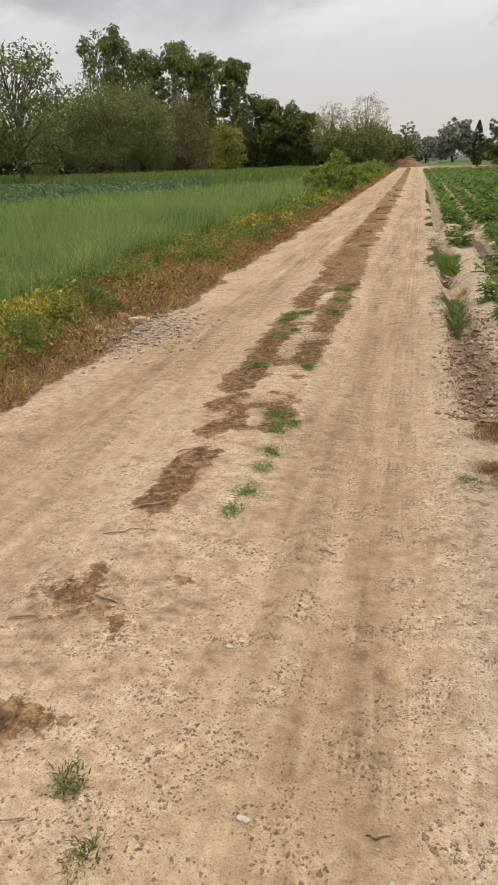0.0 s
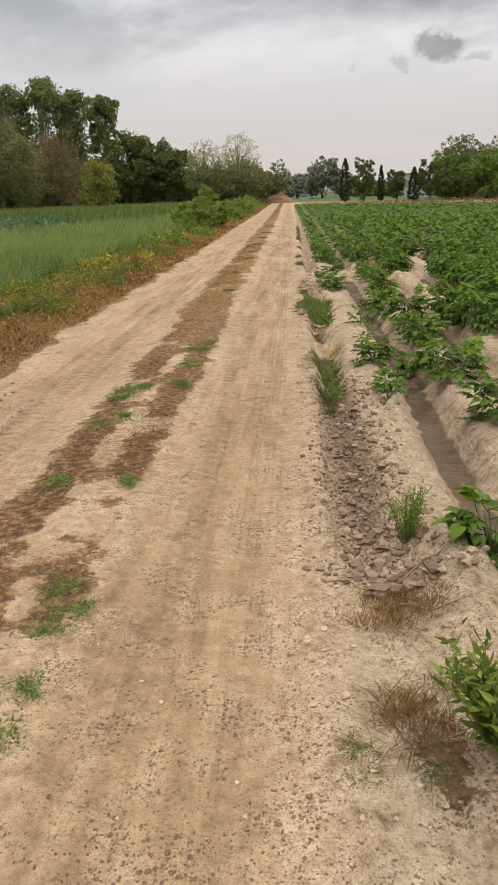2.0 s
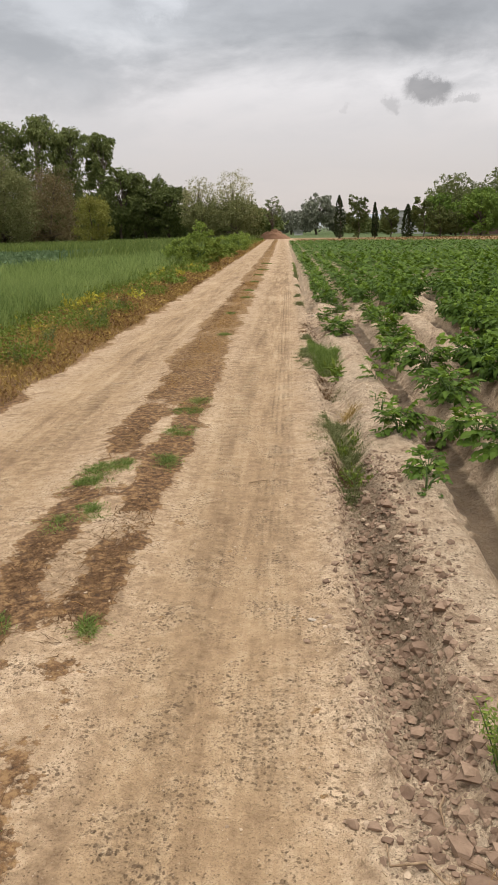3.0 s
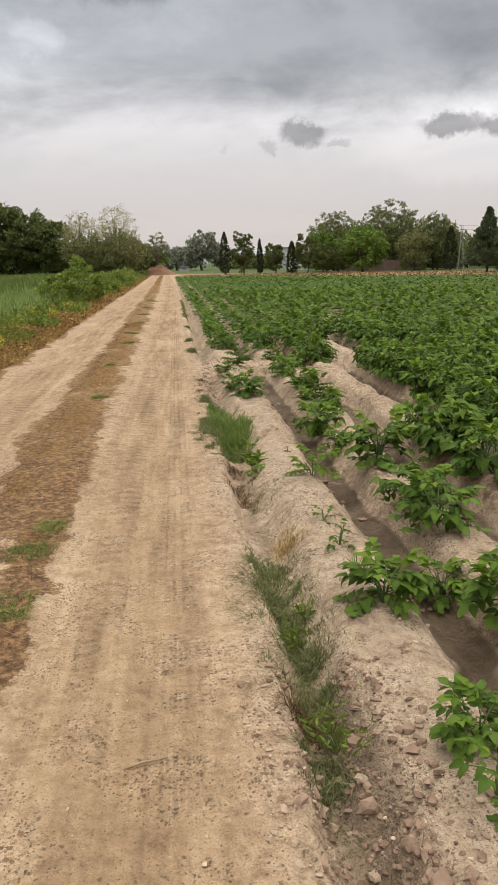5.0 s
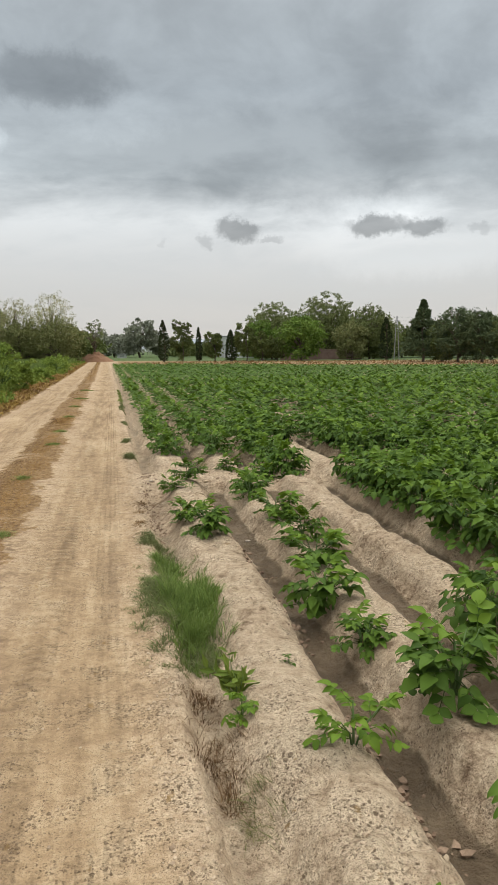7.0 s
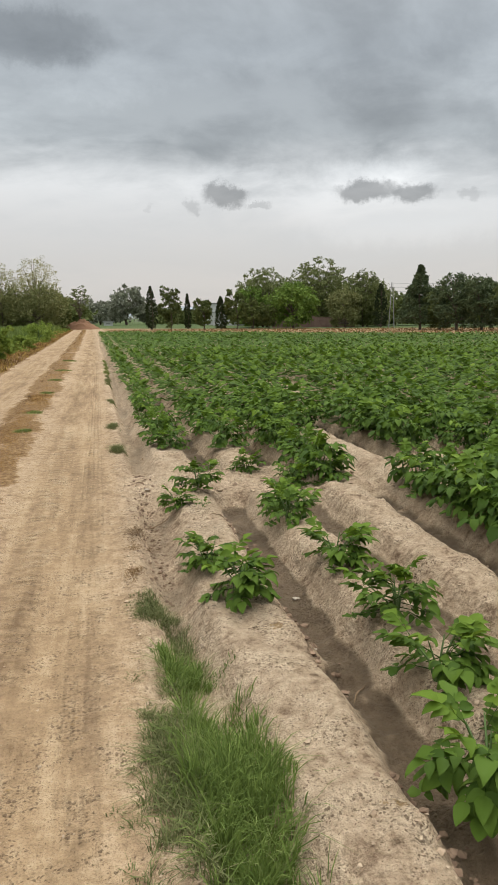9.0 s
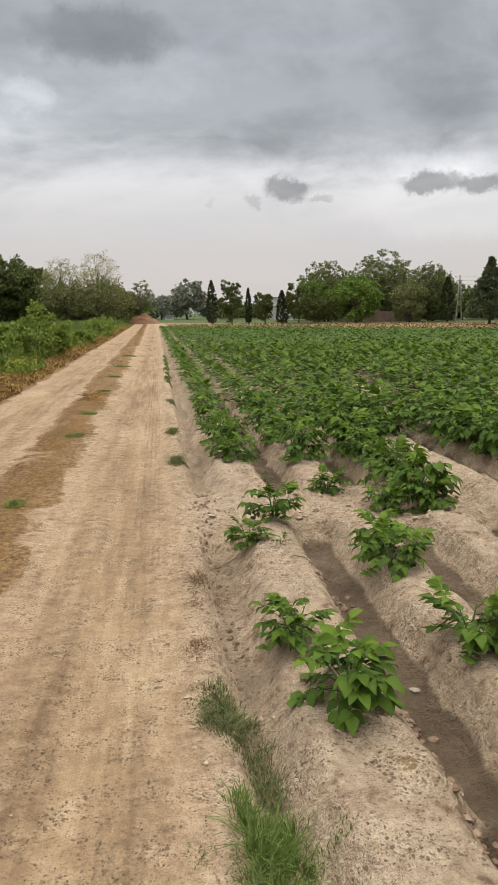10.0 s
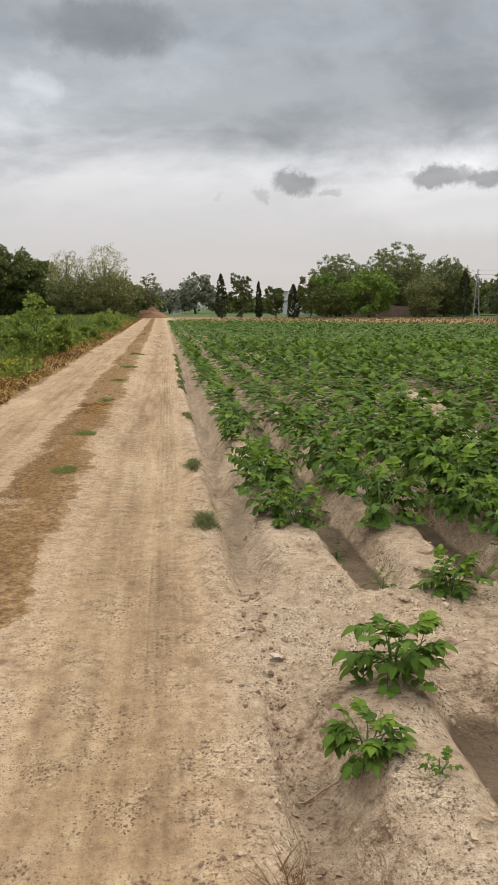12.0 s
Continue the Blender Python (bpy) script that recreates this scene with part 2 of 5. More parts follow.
    if road:
        # tyre tread: chevron bars and fine ribs pressed into the dust
        for cx, half, slope, step in ((-0.40, 0.095, 0.5, 0.105), (-1.80, 0.10, 0.5, 0.11)):
            dx = math_node(t, "ABSOLUTE", math_node(t, "SUBTRACT", x, cx))
            ph = math_node(t, "MULTIPLY", math_node(t, "ADD", y, math_node(t, "MULTIPLY", dx, slope)), 2 * math.pi / step)
            bar = math_node(t, "MULTIPLY", math_node(t, "SINE", ph), smooth_range(t, dx, half * 0.8, half, 1.0, 0.0))
            h = math_node(t, "ADD", h, math_node(t, "MULTIPLY", bar, smooth_range(t, mid, 0.4, 0.55, 0.05, 0.6)))
        dx = math_node(t, "ABSOLUTE", math_node(t, "SUBTRACT", x, -0.05))
        rib = math_node(t, "SINE", math_node(t, "MULTIPLY", x, 2 * math.pi / 0.045))
        notch = math_node(t, "SINE", math_node(t, "MULTIPLY", y, 2 * math.pi / 0.03))
        rib = math_node(t, "MULTIPLY", math_node(t, "ADD", rib, math_node(t, "MULTIPLY", notch, 0.35)), smooth_range(t, dx, 0.08, 0.1, 1.0, 0.0))
        h = math_node(t, "ADD", h, math_node(t, "MULTIPLY", rib, smooth_range(t, mid, 0.42, 0.58, 0.0, 0.3)))
    b = node(t, "ShaderNodeBump", {"Height": h, "Strength": 0.9, "Distance": 0.034}).outputs[0]
    rough = math_node(t, "SUBTRACT", 0.95, math_node(t, "MULTIPLY", wet_shade, 0.25))
    return finish(m, t, col, rough, b, 0.2)


def clod_material(name, dark, light):
    m, t = material(name)
    geo = node(t, "ShaderNodeNewGeometry")
    pos = node(t, "ShaderNodeTexCoord").outputs["Object"]
    n = noise_tex(t, pos, 30.0, 4.0, 0.65)
    v = math_node(t, "ADD", math_node(t, "MULTIPLY", n, 0.6), math_node(t, "MULTIPLY", geo.outputs["Random Per Island"], 0.45))
    b = node(t, "ShaderNodeBump", {"Height": n, "Strength": 0.7, "Distance": 0.01}).outputs[0]
    return finish(m, t, ramp(t, v, [(0.2, dark), (0.8, light)]), 0.95, b, 0.15)


def plain_material(name, dark, light, scale=3.0, rough=0.8):
    m, t = material(name)
    pos = node(t, "ShaderNodeTexCoord").outputs["Object"]
    n = math_node(t, "ADD", math_node(t, "MULTIPLY", noise_tex(t, pos, scale, 5.0, 0.6), 0.6), math_node(t, "MULTIPLY", noise_tex(t, pos, scale * 9, 3.0), 0.4))
    b = node(t, "ShaderNodeBump", {"Height": n, "Strength": 0.3, "Distance": 0.02}).outputs[0]
    return finish(m, t, ramp(t, n, [(0.35, dark), (0.65, light)]), rough, b, 0.25)


M_ROAD = ground_material("dusty_road_soil", True)
M_GROUND = ground_material("field_soil", False)
M_POTATO = leaf_material("potato_leaf", (0.026, 0.056, 0.009), (0.106, 0.172, 0.023), (0.18, 0.25, 0.052), 0.58, 0.29, 1.0, 1.0, 0.09)
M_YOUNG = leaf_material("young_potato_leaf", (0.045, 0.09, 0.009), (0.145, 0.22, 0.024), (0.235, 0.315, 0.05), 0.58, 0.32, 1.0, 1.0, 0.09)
M_TUSSOCK = leaf_material("tussock_blade", (0.075, 0.115, 0.026), (0.21, 0.275, 0.068), (0.38, 0.41, 0.17), 0.6, 0.36, 2.0)
M_DITCHMAT = leaf_material("grey_green_mat", (0.085, 0.09, 0.036), (0.2, 0.212, 0.085), (0.38, 0.34, 0.18), 0.75, 0.3, 2.0)
M_STEM = leaf_material("potato_stem", (0.06, 0.1, 0.03), (0.12, 0.17, 0.06), None, 0.6, 0.1)
M_WHEAT = leaf_material("wheat_blade", (0.07, 0.115, 0.028), (0.3, 0.37, 0.115), (0.5, 0.53, 0.25), 0.6, 0.42, 0.35)
M_LOWCROP = leaf_material("low_crop_leaf", (0.07, 0.115, 0.05), (0.155, 0.215, 0.1), None, 0.55, 0.2, 0.2)
M_DRYGRASS = leaf_material("dry_grass", (0.20, 0.125, 0.035), (0.42, 0.29, 0.09), (0.54, 0.43, 0.18), 0.85, 0.15)
M_RUSTGRASS = leaf_material("dead_brown_grass", (0.09, 0.05, 0.022), (0.26, 0.15, 0.06), (0.38, 0.25, 0.11), 0.9, 0.1)
M_DARKSTRAW = leaf_material("matted_brown_straw", (0.05, 0.028, 0.014), (0.17, 0.098, 0.045), (0.33, 0.22, 0.11), 0.9, 0.1)
M_STRAW = leaf_material("flattened_straw", (0.12, 0.064, 0.022), (0.36, 0.21, 0.075), (0.5, 0.34, 0.145), 0.9, 0.1)
M_GRASS = leaf_material("green_grass", (0.085, 0.105, 0.026), (0.24, 0.275, 0.08), (0.42, 0.39, 0.17), 0.6, 0.25)
M_WEED = leaf_material("weed_leaf", (0.075, 0.11, 0.018), (0.2, 0.25, 0.045), (0.36, 0.36, 0.07), 0.6, 0.25)
M_YELLOW = leaf_material("yellowing_leaf", (0.22, 0.2, 0.03), (0.5, 0.44, 0.06), (0.62, 0.55, 0.12), 0.6, 0.3)
M_TALL = leaf_material("tall_grass_blade", (0.06, 0.095, 0.022), (0.18, 0.225, 0.06), (0.3, 0.32, 0.11), 0.65, 0.3, 0.3)
M_PATCH = leaf_material("olive_creeping_grass", (0.06, 0.062, 0.02), (0.165, 0.16, 0.055), (0.28, 0.22, 0.09), 0.7, 0.15)
M_BUSHLEAF = leaf_material("light_green_bush_leaf", (0.10, 0.145, 0.025), (0.27, 0.34, 0.07), (0.42, 0.46, 0.14), 0.6, 0.3)
M_EUC = leaf_material("eucalyptus_leaf", (0.085, 0.108, 0.036), (0.205, 0.23, 0.08), None, 0.6, 0.18, 0.3)
M_DARKTREE = leaf_material("dark_green_leaf", (0.066, 0.084, 0.028), (0.15, 0.172, 0.056), None, 0.65, 0.15, 0.3)
M_OLIVE = leaf_material("olive_brown_foliage", (0.12, 0.128, 0.05), (0.232, 0.235, 0.095), None, 0.75, 0.18, 0.3)
M_BROWNTREE = leaf_material("brownish_foliage", (0.135, 0.102, 0.05), (0.24, 0.19, 0.092), None, 0.75, 0.15, 0.3)
M_LIME = leaf_material("lime_green_foliage", (0.14, 0.14, 0.03), (0.31, 0.3, 0.075), None, 0.65, 0.2, 0.3)
M_BRIGHT = leaf_material("bright_green_leaf", (0.07, 0.12, 0.02), (0.19, 0.27, 0.055), None, 0.6, 0.2, 0.3)
M_PALE = leaf_material("pale_sparse_leaf", (0.2, 0.195, 0.085), (0.42, 0.39, 0.2), None, 0.7, 0.3, 0.3)
M_CHINA = leaf_material("chinaberry_leaf", (0.09, 0.108, 0.038), (0.205, 0.225, 0.085), None, 0.6, 0.2, 0.3)
M_CYPRESS = leaf_material("cypress_foliage", (0.024, 0.034, 0.016), (0.065, 0.08, 0.034), None, 0.75, 0.1, 0.5)
M_PINE = leaf_material("pine_foliage", (0.045, 0.066, 0.034), (0.125, 0.152, 0.072), None, 0.7, 0.1, 0.5)
# far foliage: distance haze is painted in as a paler, greyer leaf colour
M_HAZE_TINT = leaf_material("distant_foliage", (0.155, 0.165, 0.12), (0.26, 0.265, 0.195), None, 0.8, 0.1, 0.2)
M_BARK = bark_material("grey_brown_bark", (0.06, 0.045, 0.032), (0.17, 0.135, 0.10))
M_PALEBARK = bark_material("pale_bark", (0.16, 0.13, 0.10), (0.34, 0.29, 0.23))
M_CLOD = clod_material("dry_soil_clod", (0.27, 0.19, 0.125), (0.48, 0.365, 0.25))
M_DARKCLOD = clod_material("brown_soil_clod", (0.13, 0.082, 0.054), (0.3, 0.205, 0.138))
M_GREYCLOD = clod_material("grey_brown_clod", (0.19, 0.138, 0.102), (0.4, 0.31, 0.235))
M_REDSOIL = clod_material("red_brown_soil", (0.15, 0.08, 0.046), (0.28, 0.155, 0.092))
M_STONE = plain_material("pale_stone", (0.33, 0.27, 0.2), (0.5, 0.43, 0.34), 20.0)
M_TWIG = plain_material("dry_twig", (0.16, 0.1, 0.055), (0.36, 0.25, 0.15), 40.0, 0.9)
M_WALL = plain_material("brown_brick_wall", (0.14, 0.085, 0.07), (0.24, 0.16, 0.13), 1.5)
M_WHITE = plain_material("white_wall", (0.42, 0.42, 0.41), (0.6, 0.6, 0.59), 0.8)
M_ROOF = plain_material("grey_roof", (0.2, 0.2, 0.2), (0.34, 0.33, 0.32), 1.0)
M_POLE = plain_material("concrete_pole", (0.17, 0.165, 0.155), (0.3, 0.29, 0.28), 2.0)
# the hills' flat blue-grey is distance haze put into the colour
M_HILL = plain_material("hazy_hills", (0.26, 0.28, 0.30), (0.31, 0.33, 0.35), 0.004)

# ---- mesh tools ----
rng = np.random.default_rng(7)


def lattice_noise(x, y, seed=0):
    """Smooth value noise, about -1 to 1."""
    xi, yi = np.floor(x).astype(np.int64), np.floor(y).astype(np.int64)
    fx, fy = x - xi, y - yi
    fx, fy = fx * fx * (3 - 2 * fx), fy * fy * (3 - 2 * fy)

    def h(i, j):
        n = (i * 374761393 + j * 668265263 + seed * 1442695041) & 0x7FFFFFFF
        n = ((n ^ (n >> 13)) * 1274126177) & 0x7FFFFFFF
        return ((n ^ (n >> 16)) & 0xFFFF) / 32767.5 - 1

    a = h(xi, yi) * (1 - fx) + h(xi + 1, yi) * fx
    b = h(xi, yi + 1) * (1 - fx) + h(xi + 1, yi + 1) * fx
    return a * (1 - fy) + b * fy


def fbm(x, y, octaves=3, seed=0):
    s, a = 0, 1.0
    for o in range(octaves):
        s = s + a * lattice_noise(x * 2**o, y * 2**o, seed + o)
        a *= 0.5
    return s


def mesh_from(name, verts, faces, mat, smooth=False):
    """A mesh from an array of vertices and one array of faces of equal corner count."""
    verts, faces = np.asarray(verts, np.float32), np.asarray(faces, np.int32)
    me = bpy.data.meshes.new(name)
    n, k = faces.shape
    me.vertices.add(len(verts))
    me.vertices.foreach_set("co", verts.ravel())
    me.loops.add(n * k)
    me.loops.foreach_set("vertex_index", faces.ravel())
    me.polygons.add(n)
    me.polygons.foreach_set("loop_start", np.arange(0, n * k, k, dtype=np.int32))
    me.polygons.foreach_set("use_smooth", np.full(n, smooth, bool))
    me.materials.append(mat)
    me.update(calc_edges=True)
    return me


def bm_mesh(name, bm, mat, smooth=False):
    me = bpy.data.meshes.new(name)
    bm.to_mesh(me)
    bm.free()
    me.materials.append(mat)
    if smooth:
        me.polygons.foreach_set("use_smooth", np.ones(len(me.polygons), bool))
    return me


def part(name, me, parent, label=""):
    ob = new(name, me)
    ob.parent = parent
    return tagged(ob, label)


def thing(name, m, label, category, group="", kind=""):
    ob = new(name)
    ob.empty_display_size = 0.1
    ob.matrix_world = m
    return tagged(ob, label, category, group, kind)


def unit(v):
    return v / np.maximum(np.linalg.norm(v, axis=-1, keepdims=True), 1e-9)


def cards(centers, along, side, length, width, fold=0.15):
    """Rhombic leaves: base, two shoulders, tip; folded a little along the rib. Returns vertices and triangles."""
    n = len(centers)
    along, side = unit(along), unit(side - along * (side * along).sum(-1, keepdims=True))
    up = np.cross(along, side)
    L, W = np.broadcast_to(length, n)[:, None], np.broadcast_to(width, n)[:, None]
    base, tip = centers - along * L * 0.5, centers + along * L * 0.5
    a = centers - along * L * 0.08 + side * W * 0.5 + up * W * fold
    b = centers - along * L * 0.08 - side * W * 0.5 + up * W * fold
    v = np.stack([base, a, tip, b], 1).reshape(-1, 3)
    i = np.arange(n)[:, None] * 4
    return v, np.concatenate([i + [0, 1, 2], i + [0, 2, 3]], 0)


def blades(base, lean, length, width, rise=1.0):
    """Grass blades that bend over: a quad and a tip. Returns vertices and triangles."""
    n = len(base)
    turn = rng.uniform(0, 2 * math.pi, n)
    side = np.stack([np.cos(turn), np.sin(turn), np.zeros(n)], 1) * (width * 0.5)[:, None]
    up = np.array([0, 0, 1.0])
    mid = base + (up * 0.58 * rise + lean * (0.25 + 0.2 * (1 - rise))) * length[:, None]
    tip = base + (up * 0.93 * rise * rise + lean * 0.85) * length[:, None]
    tip[:, 2] = np.maximum(tip[:, 2], base[:, 2] + 0.004)
    v = np.stack([base - side, base + side, mid - side * 0.8, mid + side * 0.8, tip], 1).reshape(-1, 3)
    i = np.arange(n)[:, None] * 5
    return v, np.concatenate([i + [0, 1, 3], i + [0, 3, 2], i + [2, 3, 4]], 0)


def join(*pieces):
    vs, fs, k = [], [], 0
    for v, f in pieces:
        vs.append(v)
        fs.append(f + k)
        k += len(v)
    return np.concatenate(vs), np.concatenate(fs)


def tube(points, radii, sides=6):
    """A tapered limb along points."""
    p, r = np.asarray(points, float), np.asarray(radii, float)
    d = unit(np.gradient(p, axis=0))
    ref = np.where(np.abs(d[:, 2:3]) > 0.9, [[1.0, 0, 0]], [[0, 0, 1.0]])
    u = unit(np.cross(d, ref))
    w = np.cross(d, u)
    a = np.arange(sides) * 2 * math.pi / sides
    v = p[:, None] + r[:, None, None] * (np.cos(a)[None, :, None] * u[:, None] + np.sin(a)[None, :, None] * w[:, None])
    f = []
    for i in range(len(p) - 1):
        for j in range(sides):
            k = (j + 1) % sides
            a0, a1, b0, b1 = i * sides + j, i * sides + k, (i + 1) * sides + j, (i + 1) * sides + k
            f += [(a0, a1, b1), (a0, b1, b0)]
    e = (len(p) - 1) * sides
    f += [(e, e + j, e + j + 1) for j in range(1, sides - 1)]
    return v.reshape(-1, 3), np.array(f)


def rand_dirs(n, low=-1.0):
    z = rng.uniform(low, 1, n)
    a = rng.uniform(0, 2 * math.pi, n)
    s = np.sqrt(1 - z * z)
    return np.stack([s * np.cos(a), s * np.sin(a), z], 1)


# ---- the lie of the land ----
ROW, FIRST = 0.645, 0.77


def step(v, lo, hi):
    s = np.clip((v - lo) / (hi - lo), 0, 1)
    return s * s * (3 - 2 * s)


def field_end(x):
    """Where the potato rows stop."""
    return np.interp(x, [0, 8, 16, 24, 45, 70], [86, 75, 64, 55, 39, 30])


def wheat_end(x):
    return np.interp(x, [-25, -14.3, -6.3, -4], [3, 24.7, 46.6, 53])


def road_shift(y):
    return np.interp(y, [0, 20, 40, 70, 120], [0, 0, -0.12, -0.35, -0.9])


def row_wobble(y):
    return 0.035 * lattice_noise(y * 0.5, y * 0 + 3.3, 5)


def height(x, y):
    x, y = np.asarray(x, float), np.asarray(y, float)
    xr = x - road_shift(y)
    inside = step(y, -30, -26) * (1 - step(y, field_end(x), field_end(x) + 1.5)) * (1 - step(x, 30, 40))
    wave = np.cos(2 * math.pi * (xr - FIRST - row_wobble(y)) / ROW)
    prof = np.tanh(1.9 * wave + 0.45) / 0.93
    ridge = -0.045 + 0.10 * prof
    # the ditch beside the track is shallower than the furrows, its bank broken
    bank = 0.43 + 0.05 * lattice_noise(x * 0 + 2.2, y * 1.1, 29)
    ditch = -0.118 + 0.02 * lattice_noise(x * 5, y * 2.5, 33) + 0.165 * step(xr, bank, bank + 0.2)
    ridge = np.where(xr < FIRST, np.maximum(ridge, ditch), ridge)
    k = step(xr, 0.215 + 0.035 * lattice_noise(x * 0, y * 2.5, 27), 0.345)
    bund = step(y, 15.15, 15.5) * (1 - step(y, 16.25, 16.55)) * (1 - step(xr, 2.3, 2.7))
    ridge = ridge * (1 - bund) + bund * (0.0 + 0.03 * lattice_noise(x * 4, y * 4, 9))
    plug = (1 - step(y, 4.2, 4.9)) * (1 - step(xr, 0.55, 0.8))
    ridge = ridge * (1 - plug * 0.9) + plug * (0.005 + 0.012 * fbm(x * 3, y * 3, 2, 25))
    crumb = fbm(x * 11, y * 11, 3, 31)
    rough = 0.022 * fbm(x * 5.5, y * 4.0, 3, 21) + 0.02 * np.maximum(crumb, -0.25) * (0.35 + step(lattice_noise(x * 1.7, y * 1.7, 35), -0.3, 0.5))
    z = k * inside * (ridge + rough)
    clod = np.exp(-((xr - 0.45) / 0.16) ** 2) * step(y, 4.4, 5.2) * (1 - step(y, 7.0, 7.8))
    z = z + clod * 0.03 * fbm(x * 13, y * 13, 2, 41)
    heap = np.exp(-((xr - 0.72) / 0.2) ** 2 - ((y - 4.35) / 0.35) ** 2)
    z = z + heap * (0.1 + 0.055 * fbm(x * 9, y * 9, 3, 44))
    on = step(xr, -2.9, -2.45) * (1 - k)
    rut = np.exp(-((xr + 1.92) / 0.42) ** 2) + np.exp(-((xr + 0.28) / 0.36) ** 2)
    strip = np.exp(-((xr + 1.06) / 0.3) ** 2)
    z = z + on * (-0.022 * rut + 0.018 * strip + 0.006 * fbm(x * 4, y * 4, 3, 51) + 0.003 * fbm(x * 22, y * 22, 2, 55))
    z = z + 0.03 * np.exp(-((xr - 0.2) / 0.06) ** 2) * inside * (0.4 + 0.9 * lattice_noise(x * 3, y * 5, 61))
    verge = 1 - step(xr, -2.95, -2.5)
    near = np.exp(-((xr + 3.3) / 0.6) ** 2)
    z = z + verge * (near * 0.07 + 0.02 * fbm(x * 2.5, y * 2.5, 3, 71)) * (1 - step(y, 60, 110))
    heap2 = np.exp(-((xr + 2.5) / 0.38) ** 2 - ((y - 6.35) / 0.55) ** 2)
    z = z + heap2 * (0.045 + 0.03 * fbm(x * 10, y * 10, 2, 74))
    return z


def dead_patches(x, y):
    """Separate mats of dead weeds at the start of the strip between the ruts."""
    out = x * 0
    for px, py, rx, ry in ((-1.1, 2.92, 0.09, 0.26), (-1.12, 3.42, 0.11, 0.16), (-1.14, 3.88, 0.1, 0.26), (-1.0, 4.4, 0.16, 0.28), (-1.11, 2.19, 0.16, 0.09), (-1.2, 1.93, 0.09, 0.07),
                           (-1.07, 1.42, 0.12, 0.1), (-1.2, 4.6, 0.1, 0.3), (-0.8, 4.15, 0.13, 0.3), (-0.8, 2.25, 0.07, 0.06), (-1.12, 3.2, 0.12, 0.5), (-1.1, 4.2, 0.18, 0.4), (-1.15, 2.05, 0.2, 0.2)):
        out = np.maximum(out, np.exp(-((x - px) / rx) ** 2 - ((y - py) / ry) ** 2))
    return out


def build_ground():
    xs = np.concatenate([[-2500, -1000, -400, -200, -120, -80, -60, -45, -35, -28, -22, -18, -15, -12.5, -10.5, -9, -8, -7, -6.2, -5.6, -5.1],
                         np.arange(-4.8, -2.65, 0.08), np.arange(-2.65, 0.1, 0.045), np.arange(0.1, 2.4, 0.025), np.arange(2.4, 6, 0.0645),
                         np.arange(6, 18, 0.161), [19, 21, 24, 28, 33, 40, 50, 65, 90, 130, 200, 400, 1000, 2500]])
    ys = np.concatenate([[-2000, -400, -100, -40, -15, -6, -3, -1.5], np.arange(-0.6, 3.0, 0.045), np.arange(3.0, 18.2, 0.038), np.arange(18.2, 20.5, 0.045), 20.5 * np.exp(np.linspace(0, math.log(125 / 20.5), 75))[1:],
                         [140, 170, 220, 300, 450, 700, 1200, 2500]])
    X, Y = np.meshgrid(xs, ys)
    Z = height(X, Y)
    V = np.stack([X, Y, Z], -1).reshape(-1, 3)
    nx, ny = len(xs), len(ys)
    i = (np.arange(ny - 1)[:, None] * nx + np.arange(nx - 1)[None]).ravel()
    F = np.stack([i, i + 1, i + nx + 1, i + nx], 1)
    cx, cy = V[F].mean(1)[:, 0], V[F].mean(1)[:, 1]
    on_road = (cx - road_shift(cy) > -2.56) & (cx - road_shift(cy) < 0.24) & (cy > -100) & (cy < 124)
    x, y, z = V.T
    xr = x - road_shift(y)
    inside = step(xr, 0.12, 0.4) * (1 - step(y, field_end(x), field_end(x) + 1)) * step(y, -32, -26)
    blot = fbm(x * 1.7, y * 1.1, 3, 81)
    two = np.exp(-((xr + 1.2) / 0.15) ** 2) + 0.9 * np.exp(-((xr + 0.84) / 0.13) ** 2) * (0.4 + 0.6 * step(y, 4.2, 5.6))
    one = np.exp(-np.abs((xr + 1.11 + 0.05 * lattice_noise(y * 0.6, y * 0, 93)) / 0.32) ** 3.2)
    far = step(y, 8.5, 12)
    spots = fbm(x * 3.4 + 5, y * 2.2, 3, 85)
    litter = (two * (1 - far) * (0.8 + 0.35 * step(y, 2.6, 4.0)) + one * far * (1.05 + 0.25 * blot)) * (0.6 + 0.4 * step(y, 1.0, 5.0)) * (1.05 + 0.5 * spots)
    litter = litter + (0.3 * blot + 0.25 * spots) * np.exp(-((xr + 1.05) / 0.45) ** 4) * (1 - 0.5 * far)
    begun = step(y, 3.9, 4.7)
    litter = litter * begun + (1 - begun) * dead_patches(xr, y) * (1.12 + 0.25 * spots) * (0.6 + 0.4 * step(y, 2.3, 2.8))
    edge = -2.55 + 0.06 * lattice_noise(y * 1.3, y * 0, 91) + 0.08 * lattice_noise(y * 4, y * 0, 92)
    litter = np.maximum(litter, 1 - step(xr, edge - 0.12, edge + 0.1))
    litter = np.maximum(litter, (0.3 + 0.35 * spots) * np.exp(-((xr - 0.5) / 0.16) ** 2 - ((y - 3.4) / 0.3) ** 2))
    green = (1 - step(xr, -4.5, -3.9)) + step(y, field_end(x) + 30, field_end(x) + 45) * step(x, -2.5, 1)
    litter = np.maximum(litter, 0.55 * step(y, field_end(x) + 0.5, field_end(x) + 3) * step(x, 0, 1))
    green = np.maximum(green, step(y, 118, 126))
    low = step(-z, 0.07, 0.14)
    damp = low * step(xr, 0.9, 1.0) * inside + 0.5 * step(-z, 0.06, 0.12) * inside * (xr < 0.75)
